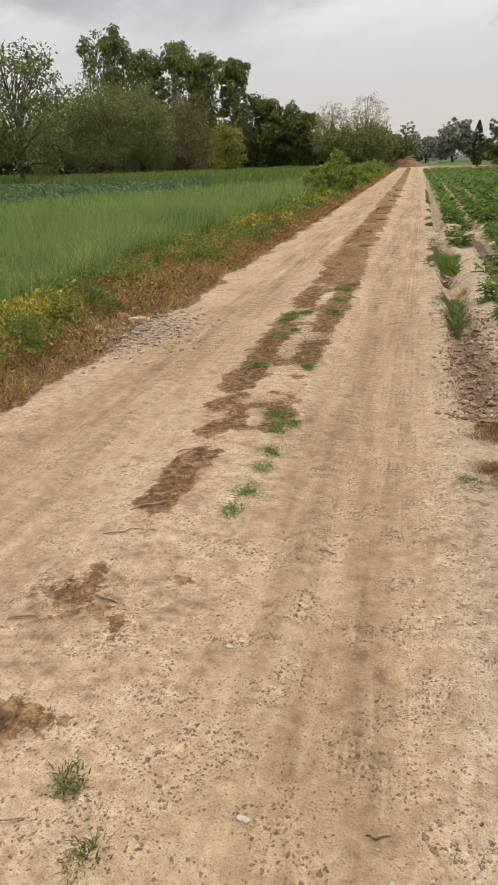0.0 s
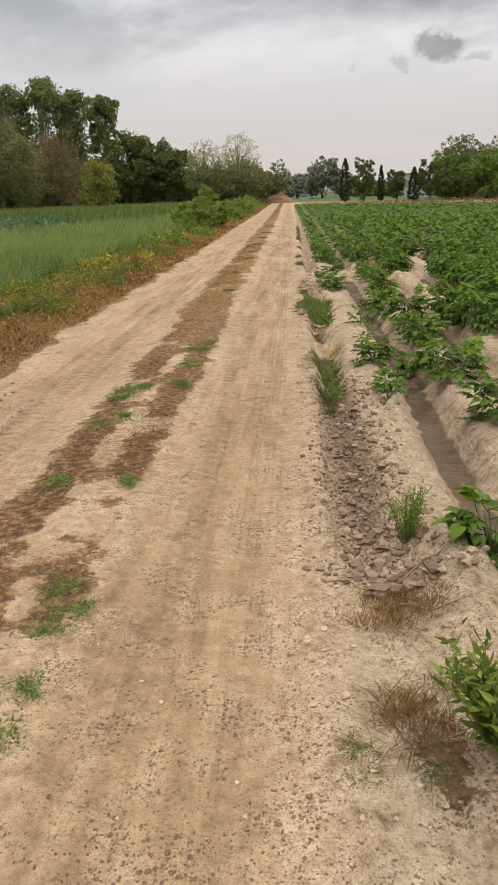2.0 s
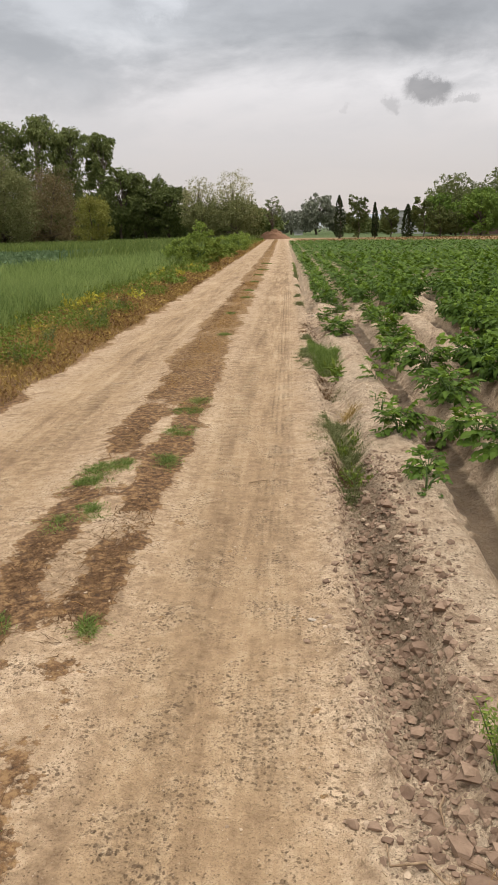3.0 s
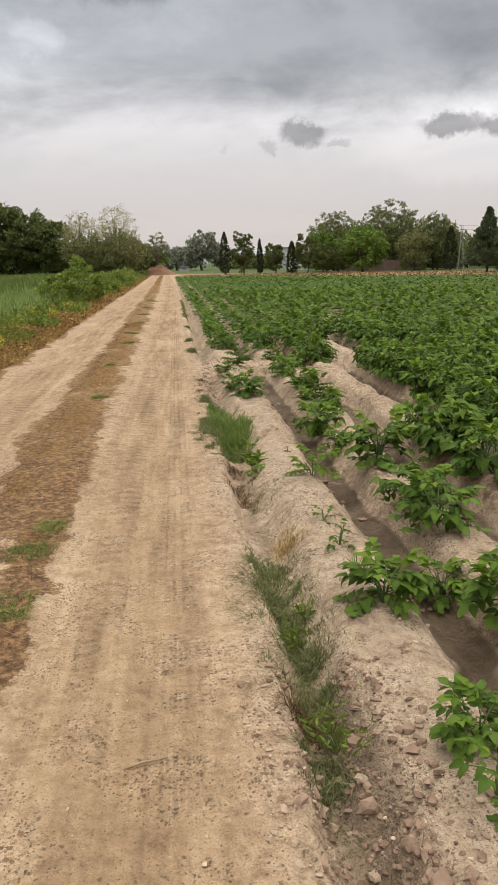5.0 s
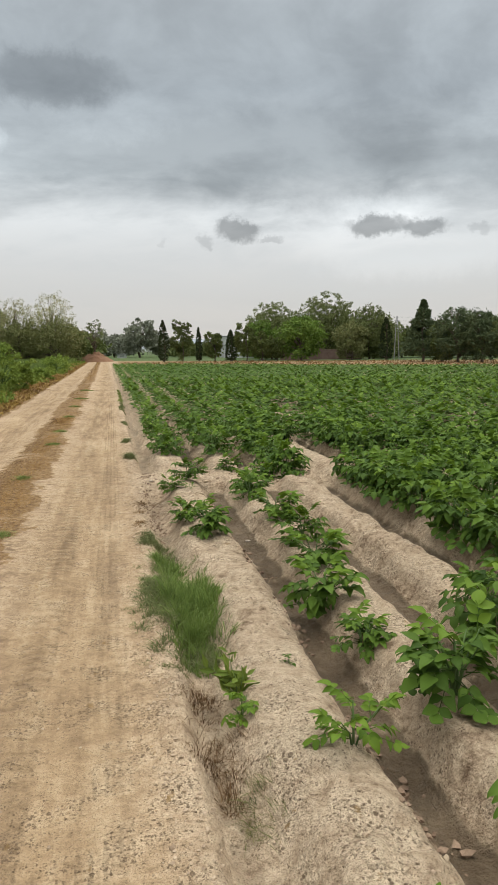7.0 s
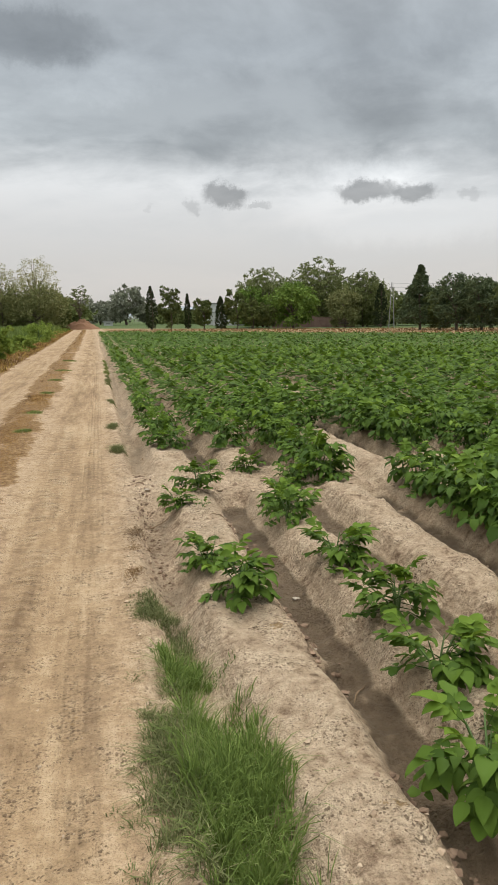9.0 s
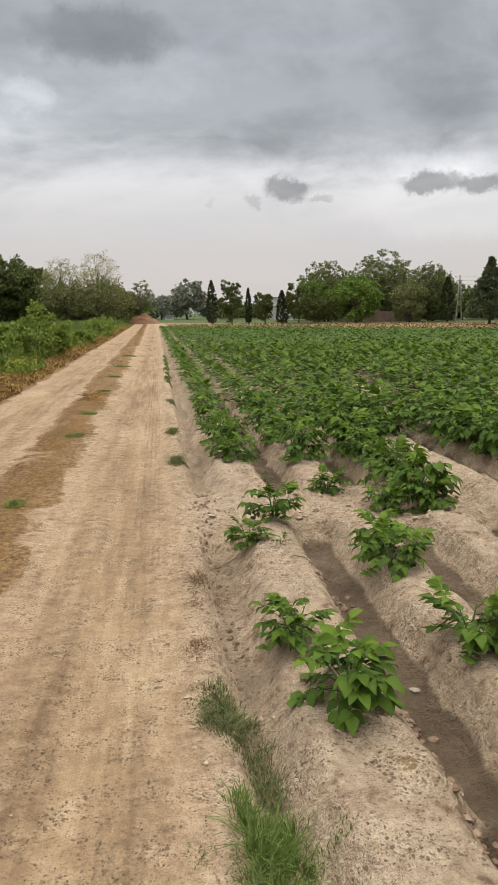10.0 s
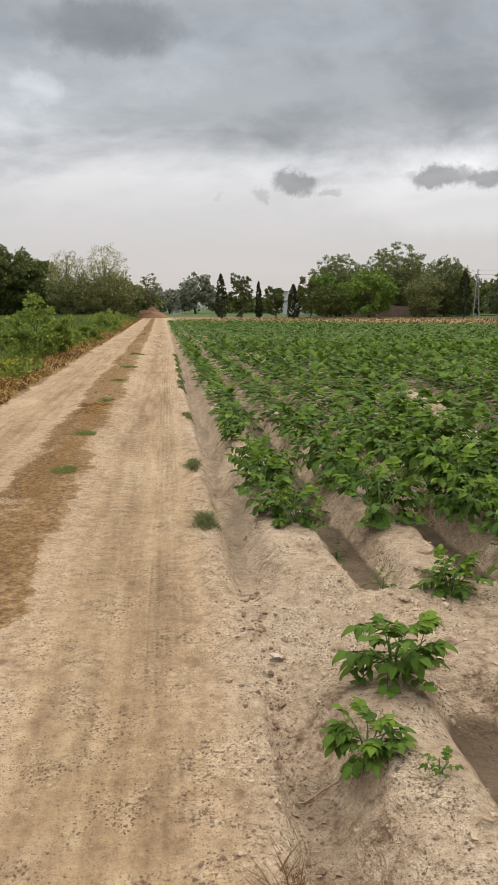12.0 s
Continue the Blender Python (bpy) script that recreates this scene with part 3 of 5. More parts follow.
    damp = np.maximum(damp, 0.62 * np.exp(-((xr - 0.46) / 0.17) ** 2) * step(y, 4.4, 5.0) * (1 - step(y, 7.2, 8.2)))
    # painted shade: soil darkened beneath the clods heaped at the track's edge
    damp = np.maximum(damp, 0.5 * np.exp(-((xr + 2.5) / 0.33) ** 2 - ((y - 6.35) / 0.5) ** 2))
    rut = np.exp(-((xr + 1.92) / 0.45) ** 4) + np.exp(-((xr + 0.27) / 0.38) ** 4)
    for name, mat, keep in (("road", M_ROAD, on_road), ("ground", M_GROUND, ~on_road)):
        used = np.unique(F[keep])
        back = np.zeros(len(V), np.int64)
        back[used] = np.arange(len(used))
        me = mesh_from(name, V[used], back[F[keep]], mat, True)
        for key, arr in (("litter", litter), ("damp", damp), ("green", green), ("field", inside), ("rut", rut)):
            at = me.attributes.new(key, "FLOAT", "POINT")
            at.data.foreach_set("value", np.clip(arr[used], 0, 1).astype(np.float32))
        ob = new(name, me)
        if name == "road":
            tagged(ob, "pale sandy farm track with two wheel ruts", "road", kind="structure")
        else:
            tagged(ob, "dry ploughed field soil with ridges and damp furrows", "ground", kind="structure")


build_ground()

# ---- distance ----


def build_hills():
    n = 240
    a = np.radians(np.linspace(-75, 75, n))
    top = 7 + 6 * fbm(np.degrees(a) * 0.16, a * 0, 4, 101) + 14 * np.exp(-((np.degrees(a) - 7) / 9) ** 2)
    rad = 1700.0
    p0 = np.stack([np.sin(a) * rad, np.cos(a) * rad, np.full(n, -2.0)], 1)
    p1 = np.stack([np.sin(a) * (rad + 60), np.cos(a) * (rad + 60), np.maximum(top, 2)], 1)
    p2 = np.stack([np.sin(a) * (rad + 400), np.cos(a) * (rad + 400), np.full(n, -2.0)], 1)
    v = np.concatenate([p0, p1, p2])
    i = np.arange(n - 1)[:, None]
    f = np.concatenate([i + [0, 1, n + 1, n], i + [n, n + 1, 2 * n + 1, 2 * n]], 0)
    tagged(new("backdrop", mesh_from("backdrop", v, f, M_HILL, True)), "low hills on the horizon, haze painted into their pale colour", "hills", kind="structure")


build_hills()

# ---- trees ----


def trunk_and_limbs(h, r, spots, thick, bare=0.25, sway=0.04):
    """A tapered trunk with limbs that reach to the given spots."""
    zs = np.linspace(0, h * 0.86, 7)
    pts = np.stack([sway * h * np.sin(zs * 0.5 + r), sway * h * np.cos(zs * 0.4 + h) - sway * h * math.cos(h), zs], 1)
    pts[0, :2] *= 0.3
    rad = np.interp(zs, [0, h * 0.1, h], [thick * 1.3, thick, thick * 0.25])
    pieces = [tube(pts, rad, 7)]
    for s in spots:
        z0 = min(max(bare * h, s[2] * rng.uniform(0.35, 0.7)), h * 0.8)
        a = np.array([np.interp(z0, zs, pts[:, 0]), np.interp(z0, zs, pts[:, 1]), z0])
        t = np.linspace(0, 1, 4)[:, None]
        bend = np.array([0, 0, 1.0]) * np.linalg.norm(s - a) * 0.12
        line = a + (s - a) * t + bend * np.sin(t * math.pi)
        r0 = np.interp(z0, zs, rad) * 0.6
        pieces.append(tube(line, np.linspace(r0, 0.015, 4), 5))
    return join(*pieces)


def crown_leaves(clumps, sizes, per, leaf, aspect=0.55, droop=0.0, flat=0.0):
    """Leaves gathered round the middles of clumps."""
    n = per * len(clumps)
    c, s = np.repeat(clumps, per, 0), np.repeat(sizes, per)
    d = rand_dirs(n)
    off = d * (rng.uniform(0, 1, n) ** 0.45)[:, None] * s[:, None]
    off[:, 2] *= 0.8
    along = unit(d + rand_dirs(n) * 0.8 + np.array([0, 0, -droop]))
    L = leaf * rng.uniform(0.6, 1.4, n)
    p = c + off
    p[:, 2] = np.maximum(p[:, 2], 0.12 + L * 0.5)
    return cards(p, along, rand_dirs(n), L, L * aspect)


def envelope(kind, h, r, n):
    """Middles and sizes of the clumps of a crown."""
    if kind in ("bush", "feather"):
        d = rand_dirs(n, -0.95)
        q = rng.uniform(0.25, 1, n) ** 0.5
        lump = 1 + 0.22 * lattice_noise(d[:, 0] * 2.2 + h, d[:, 1] * 2.2 + d[:, 2] * 2, 3)
        c = d * (q * lump)[:, None] * [r, r, h * 0.52] + [0, 0, h * 0.46]
        s = np.full(n, r * 0.22) * rng.uniform(0.7, 1.3, n)
    elif kind == "eucalyptus":
        z = rng.uniform(0.06, 0.9, n) ** 0.85
        a = rng.uniform(0, 2 * math.pi, n)
        lobed = 0.8 + 0.45 * lattice_noise(np.cos(a) * 1.4 + h, z * 5 + np.sin(a), 4)
        rr = r * (1.0 - 0.35 * z**2) * lobed * rng.uniform(0.2, 1, n) ** 0.5
        c = np.stack([rr * np.cos(a), rr * np.sin(a), z * h], 1)
        s = np.full(n, r * 0.17) * rng.uniform(0.7, 1.4, n)
        k = n // 4
        tops = np.stack([rng.uniform(-0.7, 0.7, 5) * r, rng.uniform(-0.5, 0.5, 5) * r, h * rng.uniform(0.84, 0.95, 5)], 1)
        tops[0] = (0.1 * r, 0, h * 0.95)
        c[:k] = tops[rng.integers(0, 5, k)] + rng.normal(0, 1, (k, 3)) * [r * 0.15, r * 0.15, h * 0.035]
        s[:k] *= 0.8
    elif kind == "cone":
        z = rng.uniform(0.12, 1.0, n) ** 0.9
        a = rng.uniform(0, 2 * math.pi, n)
        tier = 0.9 + 0.1 * np.sin(z * 40)
        rr = r * np.minimum((1.03 - z) * 1.2, 0.9) * tier * rng.uniform(0.35, 1, n) ** 0.5
        c = np.stack([rr * np.cos(a), rr * np.sin(a), z * h], 1)
        s = np.full(n, r * 0.16) * (1.15 - 0.95 * z)
    elif kind == "spindle":
        z = rng.uniform(0.05, 1.0, n)
        a = rng.uniform(0, 2 * math.pi, n)
        rr = r * np.sin(np.clip(0.12 + 0.88 * z, 0, 1) ** 0.75 * math.pi) ** 0.7 * rng.uniform(0.3, 1, n) ** 0.4 * (1 + 0.15 * np.sin(3 * a + 5 * z))
        c = np.stack([rr * np.cos(a), rr * np.sin(a), z * h], 1)
        s = np.full(n, r * 0.13) * (1.1 - 0.5 * z)
    else:  # round
        d = rand_dirs(n, -0.95)
        q = rng.uniform(0.3, 1, n) ** 0.5
        lump = 1 + 0.25 * lattice_noise(d[:, 0] * 2 + r, d[:, 1] * 2 + d[:, 2] * 2.2, 8)
        c = d * (q * lump)[:, None] * [r, r, h * 0.46] + [0, 0, h * 0.53]
        s = np.full(n, r * 0.17) * rng.uniform(0.6, 1.3, n)
    c[:, 2] = np.minimum(c[:, 2], h - s * 0.5)
    return c, s


def tree(name, label, category, x, y, h, r, kind, leaf_mat, bark, n=150, per=34, leaf=0.3, thick=None, bare=0.25, aspect=0.55, droop=0.0, group=""):
    base = thing(name, pose(x, y, float(height(x, y)) - 0.03), label, category, group)
    c, s = envelope(kind, h, r, n)
    far = np.argsort(-np.linalg.norm(c - [0, 0, h * 0.5], axis=1))[: max(6, n // 9)]
    v, f = trunk_and_limbs(h, r, c[far], thick or 0.022 * h, bare)
    part("trunk", mesh_from("trunk", v, f, bark, True), base)
    v, f = crown_leaves(c, s * 1.35, int(per * 1.0), leaf * 1.3, aspect, droop)
    part("crown", mesh_from("crown", v, f, leaf_mat), base)
    return base


def twiggy_tree(name, label, category, x, y, h, r, leaf_mat, bark, tips=90, per=22, leaf=0.2, ball=0.3, group=""):
    """An open tree: upswept branches that end in separate tufts of leaves."""
    base = thing(name, pose(x, y, float(height(x, y)) - 0.03), label, category, group)
    d = rand_dirs(tips, 0.05)
    q = rng.uniform(0.45, 1, tips) ** 0.6
    c = d * q[:, None] * [r, r, h * 0.6] + [0, 0, h * 0.38]
    v, f = trunk_and_limbs(h * 0.8, r, c[:: max(1, tips // 24)], 0.016 * h, 0.25)
    part("trunk", mesh_from("trunk", v, f, bark, True), base)
    v, f = crown_leaves(c, np.full(tips, ball) * rng.uniform(0.7, 1.3, tips), per, leaf, 0.5)
    part("crown", mesh_from("crown", v, f, leaf_mat), base)
    return base


def at(az, dist, y0=0.0):
    return dist * math.sin(radians(az)), y0 + dist * math.cos(radians(az))


def plant_left_trees():
    g = "trees beyond the wheat"
    T = tree
    T("walnut_tree", "tall broadleaf tree with open spotted crown", "tree", *at(-29.3, 78), 12.6, 5.2, "round", M_CHINA, M_BARK, 260, 30, 0.26, 0.22, 0.12, 0.6, 0.2, g)
    for az, d, h, r in ((-26.4, 98, 9.4, 4.8), (-23.2, 96, 11.6, 4.9), (-20.6, 99, 11.2, 4.2)):
        T("tamarisk_bush", "large rounded grey-olive feathery bush", "bush", *at(az, d), h, r, "feather", M_OLIVE, M_BARK, 230, 84, 0.23, None, 0.1, 0.35, 0.0, g)
    for az, d, h, r in ((-22.6, 132, 22.3, 4.4), (-20.2, 136, 19.2, 5.4), (-18.0, 134, 20.0, 5.4), (-16.2, 136, 18.4, 4.4), (-14.0, 130, 16.8, 3.6)):
        T("eucalyptus_tree", "tall dark eucalyptus with clumped airy crown", "tree", *at(az, d), h, r, "eucalyptus", M_EUC, M_PALEBARK, 230, 40, 0.4, 0.28, 0.2, 0.45, 0.9, g)
    T("brown_bush", "brownish bush with thin budding foliage", "bush", *at(-17.4, 108), 9.8, 4.2, "feather", M_BROWNTREE, M_BARK, 180, 80, 0.23, None, 0.1, 0.35, 0, g)
    T("dark_bush", "dark green bush under taller trees", "bush", *at(-18.6, 112), 6.4, 4.0, "bush", M_DARKTREE, M_BARK, 110, 50, 0.32, None, 0.1, 0.5, 0, g)
    T("lime_bush", "small lime-green rounded tree", "tree", *at(-14.4, 96), 6.6, 2.5, "feather", M_LIME, M_BARK, 110, 50, 0.24, 0.1, 0.15, 0.4, 0, g)
    for az, d, h, r in ((-12.4, 124, 11.4, 4.2), (-10.6, 126, 11.2, 4.2), (-8.9, 124, 9.2, 3.8)):
        T("dark_broadleaf_tree", "dense dark green broadleaf tree", "tree", *at(az, d), h, r, "round", M_DARKTREE, M_BARK, 150, 46, 0.38, 0.22, 0.2, 0.55, 0.3, g)
    for az, d, h, r in ((-31.5, 135, 9, 7), (-27.8, 136, 8, 6), (-24.6, 138, 9, 6), (-20.0, 140, 8, 6), (-15.6, 142, 8, 6), (-12.9, 142, 7, 6), (-9.0, 142, 6.5, 6), (-5.6, 142, 5.5, 5.5), (-2.6, 142, 4.6, 5)):
        T("hedge_bush", "dark undergrowth hedge behind the field", "hedge", *at(az, d), h, r, "bush", M_DARKTREE, M_BARK, 110, 42, 0.6, None, 0.1, 0.55, 0, g)
    for az, d, h, r in ((-6.6, 112, 9.4, 3.0), (-4.1, 112, 10.3, 3.4)):
        twiggy_tree("pale_budding_tree", "pale thinly leaved tree with upswept twigs", "tree", *at(az, d), h, r, M_PALE, M_BARK, 260, 16, 0.18, 0.5, g)
        T("olive_bush", "olive-brown bush at the foot of a tree", "bush", *at(az + 0.3, d - 3), h * 0.66, r * 1.05, "feather", M_OLIVE, M_BARK, 120, 50, 0.28, None, 0.1, 0.4, 0, g)
    T("green_bush", "dull green bush beside the track's end", "bush", *at(-2.7, 116), 5.6, 2.0, "bush", M_DARKTREE, M_BARK, 90, 40, 0.3, None, 0.1, 0.5, 0, g)
    twiggy_tree("chinaberry_tree", "slender bare-stemmed tree with umbrella of leaf tufts", "tree", *at(-1.25, 118), 6.9, 1.9, M_CHINA, M_BARK, 60, 24, 0.22, 0.32, g)
    T("distant_tree", "round-crowned tree far away, haze painted into its colour", "tree", *at(2.1, 175), 8.9, 4.0, "round", M_HAZE_TINT, M_BARK, 110, 40, 0.45, 0.25, 0.2, 0.6, 0.2, g)
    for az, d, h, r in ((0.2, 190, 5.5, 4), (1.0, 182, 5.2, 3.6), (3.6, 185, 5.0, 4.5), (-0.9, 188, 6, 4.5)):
        T("distant_tree", "round-crowned tree far away, haze painted into its colour", "tree", *at(az, d), h, r, "round", M_HAZE_TINT, M_BARK, 70, 36, 0.5, 0.2, 0.15, 0.6, 0.2, g)


def plant_right_trees():
    g = "trees beyond the potato field"
    T = tree
    Y = 5.7
    for az, d, h, r in ((3.95, 100, 5.6, 0.8), (6.7, 100, 4.6, 0.45), (9.2, 96, 4.1, 0.75), (21.2, 92, 5.2, 0.85)):
        T("cypress_tree", "narrow dark columnar cypress", "tree", *at(az, d, Y), h, r, "spindle", M_CYPRESS, M_BARK, 460, 12, 0.13, 0.1, 0.02, 0.45, -0.8, g)
    for az, d, h, r in ((5.4, 101, 5.6, 1.6), (7.9, 99, 4.3, 1.3), (10.4, 95, 5.0, 1.5), (11.6, 94, 3.8, 1.4), (12.8, 94, 3.4, 1.3)):
        T("young_tree", "young dark green tree in a row", "tree", *at(az, d, Y), h, r, "round", M_DARKTREE, M_BARK, 90, 36, 0.22, 0.07, 0.2, 0.5, 0, g)
    for az, d, h, r in ((12.5, 108, 8.9, 4.3), (16.7, 108, 10.2, 4.8), (20.0, 100, 7.4, 3.3)):
        twiggy_tree("chinaberry_tree", "spreading chinaberry tree with rosettes of leaves", "tree", *at(az, d, Y), h, r, M_CHINA, M_BARK, 210, 34, 0.24, 0.42, g)
        T("shrub", "dark shrub under a spreading tree", "bush", *at(az + 0.3, d + 1.5, Y), h * 0.8, r * 0.98, "bush", M_CHINA, M_BARK, 130, 52, 0.32, None, 0.1, 0.5, 0, g)
    T("mulberry_tree", "bright green dense broadleaf tree", "tree", *at(14.7, 95, Y), 5.8, 3.2, "round", M_BRIGHT, M_BARK, 150, 46, 0.26, 0.15, 0.2, 0.55, 0.3, g)
    T("mulberry_tree", "bright green dense broadleaf tree", "tree", *at(11.6, 104, Y), 6.0, 2.2, "round", M_BRIGHT, M_BARK, 90, 40, 0.26, 0.15, 0.2, 0.55, 0.3, g)
    T("olive_bush", "olive-brown bush at the foot of a tree", "bush", *at(18.6, 96, Y), 5.2, 2.2, "feather", M_OLIVE, M_BARK, 90, 46, 0.26, None, 0.1, 0.4, 0, g)
    T("pine_tree", "dark conical pine at the field's edge", "tree", *at(23.9, 78, Y), 6.3, 2.5, "cone", M_PINE, M_BARK, 300, 36, 0.26, 0.12, 0.16, 0.3, 0, g)
    for az, d, h, r, mat in ((26.4, 74, 5.4, 2.3, M_PINE), (28.1, 72, 5.0, 2.0, M_PINE), (29.4, 72, 4.3, 1.5, M_CHINA), (31.6, 70, 4.6, 2.3, M_PINE), (34.0, 68, 4.5, 2.2, M_DARKTREE), (36.5, 66, 4.7, 2.3, M_PINE), (25.3, 77, 4.0, 1.5, M_DARKTREE)):
        T("evergreen_tree", "dark round-headed evergreen at the field's edge", "tree", *at(az, d, Y), h, r, "round", mat, M_BARK, 170, 40, 0.22, 0.12, 0.14, 0.35, 0, g)
    for az, d, h, r in ((6.0, 160, 3.0, 5), (8.6, 155, 3.4, 5), (12.0, 128, 4.0, 5), (15.0, 128, 4.5, 5), (17.8, 126, 5.0, 5), (20.4, 118, 4.6, 4), (22.5, 110, 4.6, 4), (24.6, 108, 3.6, 4), (26.8, 106, 3.6, 4), (29.0, 104, 3.6, 4), (31.2, 102, 3.6, 4), (33.4, 100, 3.6, 4), (36.0, 100, 3.6, 5)):
        T("hedge_bush", "dark undergrowth hedge behind the field", "hedge", *at(az, d, Y), h, r, "bush", M_DARKTREE, M_BARK, 80, 40, 0.46, None, 0.1, 0.55, 0, g)


plant_left_trees()
plant_right_trees()


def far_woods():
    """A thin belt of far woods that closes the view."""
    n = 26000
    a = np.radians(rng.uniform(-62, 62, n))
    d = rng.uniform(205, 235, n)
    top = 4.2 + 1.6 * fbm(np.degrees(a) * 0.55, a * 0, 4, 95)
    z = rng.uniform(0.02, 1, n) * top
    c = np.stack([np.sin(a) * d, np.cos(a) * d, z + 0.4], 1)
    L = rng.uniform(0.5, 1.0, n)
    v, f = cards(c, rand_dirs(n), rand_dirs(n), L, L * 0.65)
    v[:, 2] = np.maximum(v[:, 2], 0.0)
    tagged(new("far_woods", mesh_from("far_woods", v, f, M_HAZE_TINT)), "belt of far woods on the horizon, haze painted into its colour", "woods", kind="stuff")


far_woods()

# ---- buildings, poles, mound ----


def box_bm(bm, x0, x1, y0, y1, z0, z1, bevel=0.0):
    m = Matrix.LocRotScale(((x0 + x1) / 2, (y0 + y1) / 2, (z0 + z1) / 2), None, (x1 - x0, y1 - y0, z1 - z0))
    made = bmesh.ops.create_cube(bm, size=1.0, matrix=m)["verts"]
    if bevel:
        edges = list({e for v in made for e in v.link_edges})
        bmesh.ops.bevel(bm, geom=edges, offset=bevel, segments=1, affect="EDGES")


def box_mesh(name, mat, *dims, bevel=0.0):
    bm = bmesh.new()
    box_bm(bm, *dims, bevel=bevel)
    return bm_mesh(name, bm, mat)


def build_far_structures():
    x0, y0 = at(13.2, 101, 5.7)
    x1, y1 = at(19.3, 101, 5.7)
    ln, ang = math.hypot(x1 - x0, y1 - y0), math.degrees(math.atan2(y1 - y0, x1 - x0))
    w = thing("boundary_wall", pose(x0, y0, 0, 0, 0, ang), "low red-brown brick wall below the trees", "wall")
    part("wall", box_mesh("wall", M_WALL, 0, ln, 0, 0.25, -0.1, 1.25), w)
    part("coping", box_mesh("coping", M_WALL, -0.05, ln + 0.05, -0.04, 0.29, 1.25, 1.35, bevel=0.02), w)
    pier = box_mesh("pier", M_WALL, -0.2, 0.2, -0.08, 0.33, -0.1, 1.5, bevel=0.02)
    for k in range(5):
        part("pier", pier, w).location = (ln * k / 4, 0, 0)
    for az, d, wide, deep, high, lab in ((10.6, 135, 9.0, 5.0, 2.3, "long white farm building glimpsed through trees"), (28.5, 120, 16.0, 4.0, 1.5, "low pale building behind the pines"),
                                         (0.75, 165, 2.0, 2.2, 0.8, "small pale pump house beside far trees"), (8.5, 150, 3.0, 3.0, 4.2, "narrow white tower behind young trees")):
        px, py = at(az, d, 5.7)
        b = thing("farm_building", pose(px, py, 0, 0, 0, -az), lab, "building")
        part("wall", box_mesh("wall", M_WHITE, -wide / 2, wide / 2, 0, deep, -0.1, high), b)
        part("roof", box_mesh("roof", M_ROOF, -wide / 2 - 0.25, wide / 2 + 0.25, -0.25, deep + 0.25, high, high + 0.18, bevel=0.03), b, "flat grey roof slab")
        n = max(1, int(wide // 3))
        hole = box_mesh("window", M_ROOF, -0.45, 0.45, -0.03, 0.05, high * 0.4, high * 0.75)
        for k in range(n):
            part("window", hole, b).location = ((k + 0.5) * wide / n - wide / 2, 0, 0)
    px, py = at(22.0, 90, 5.7)
    p = thing("utility_pole", pose(px, py, 0), "slender grey two-legged utility pole", "pole")
    for s in (-1, 1):
        v, f = tube([(s * 0.34, 0, -0.1), (s * 0.2, 0, 2.5), (s * 0.07, 0, 5.2)], [0.055, 0.05, 0.04], 8)
        part("leg", mesh_from("leg", v, f, M_POLE, True), p)
    part("crossbar", box_mesh("crossbar", M_POLE, -0.3, 0.3, -0.04, 0.04, 4.6, 4.7), p)


def build_wires():
    """Sagging cables that run from the pole to the next one along the field's edge."""
    a, b = at(22.0, 90, 5.7), at(43.0, 84, 5.7)
    p = thing("utility_pole", pose(*b, 0), "slender grey concrete utility pole", "pole")
    part("post", mesh_from("post", *tube([(0, 0, -0.1), (0, 0, 2.5), (0, 0, 5.2)], [0.11, 0.09, 0.07], 8), M_POLE, True), p)
    part("crossbar", box_mesh("crossbar", M_POLE, -0.3, 0.3, -0.04, 0.04, 4.6, 4.7), p)
    lines = thing("power_line", pose(*a, 0), "thin dark sagging cables between two poles", "cable")
    q = np.linspace(0, 1, 14)
    for z in (5.1, 4.65, 4.2, 3.75):
        path = np.stack([q * (b[0] - a[0]), q * (b[1] - a[1]), z - 0.7 * 4 * q * (1 - q) * 0.5], 1)
        part("cable", mesh_from("cable", *tube(path, np.full(14, 0.011), 4), M_ROOF, True), lines)


def build_mound():
    """A heap of red soil that closes the track."""
    n = 46
    g = np.linspace(-1, 1, n)
    X, Y = np.meshgrid(g, g)
    q = np.sqrt(X**2 + Y**2)
    Z = np.clip(1 - q, 0, 1) ** 0.8 * 1.5 * (1 + 0.3 * fbm(X * 3, Y * 3, 4, 111)) + np.where(q < 0.95, 0.12 * fbm(X * 9, Y * 9, 2, 115), 0) * np.clip(1.2 - q, 0, 1) - 0.04
    v = np.stack([X * 3.0, Y * 2.0, Z], -1).reshape(-1, 3)
    i = (np.arange(n - 1)[:, None] * n + np.arange(n - 1)[None]).ravel()
    me = mesh_from("soil_mound", v, np.stack([i, i + 1, i + n + 1, i + n], 1), M_REDSOIL, True)
    ob = new("soil_mound", me)
    ob.location = (-2.6, 118, 0)
    tagged(ob, "heap of red-brown soil at the track's end", "mound")


build_far_structures()
build_wires()
build_mound()

# ---- potato field ----


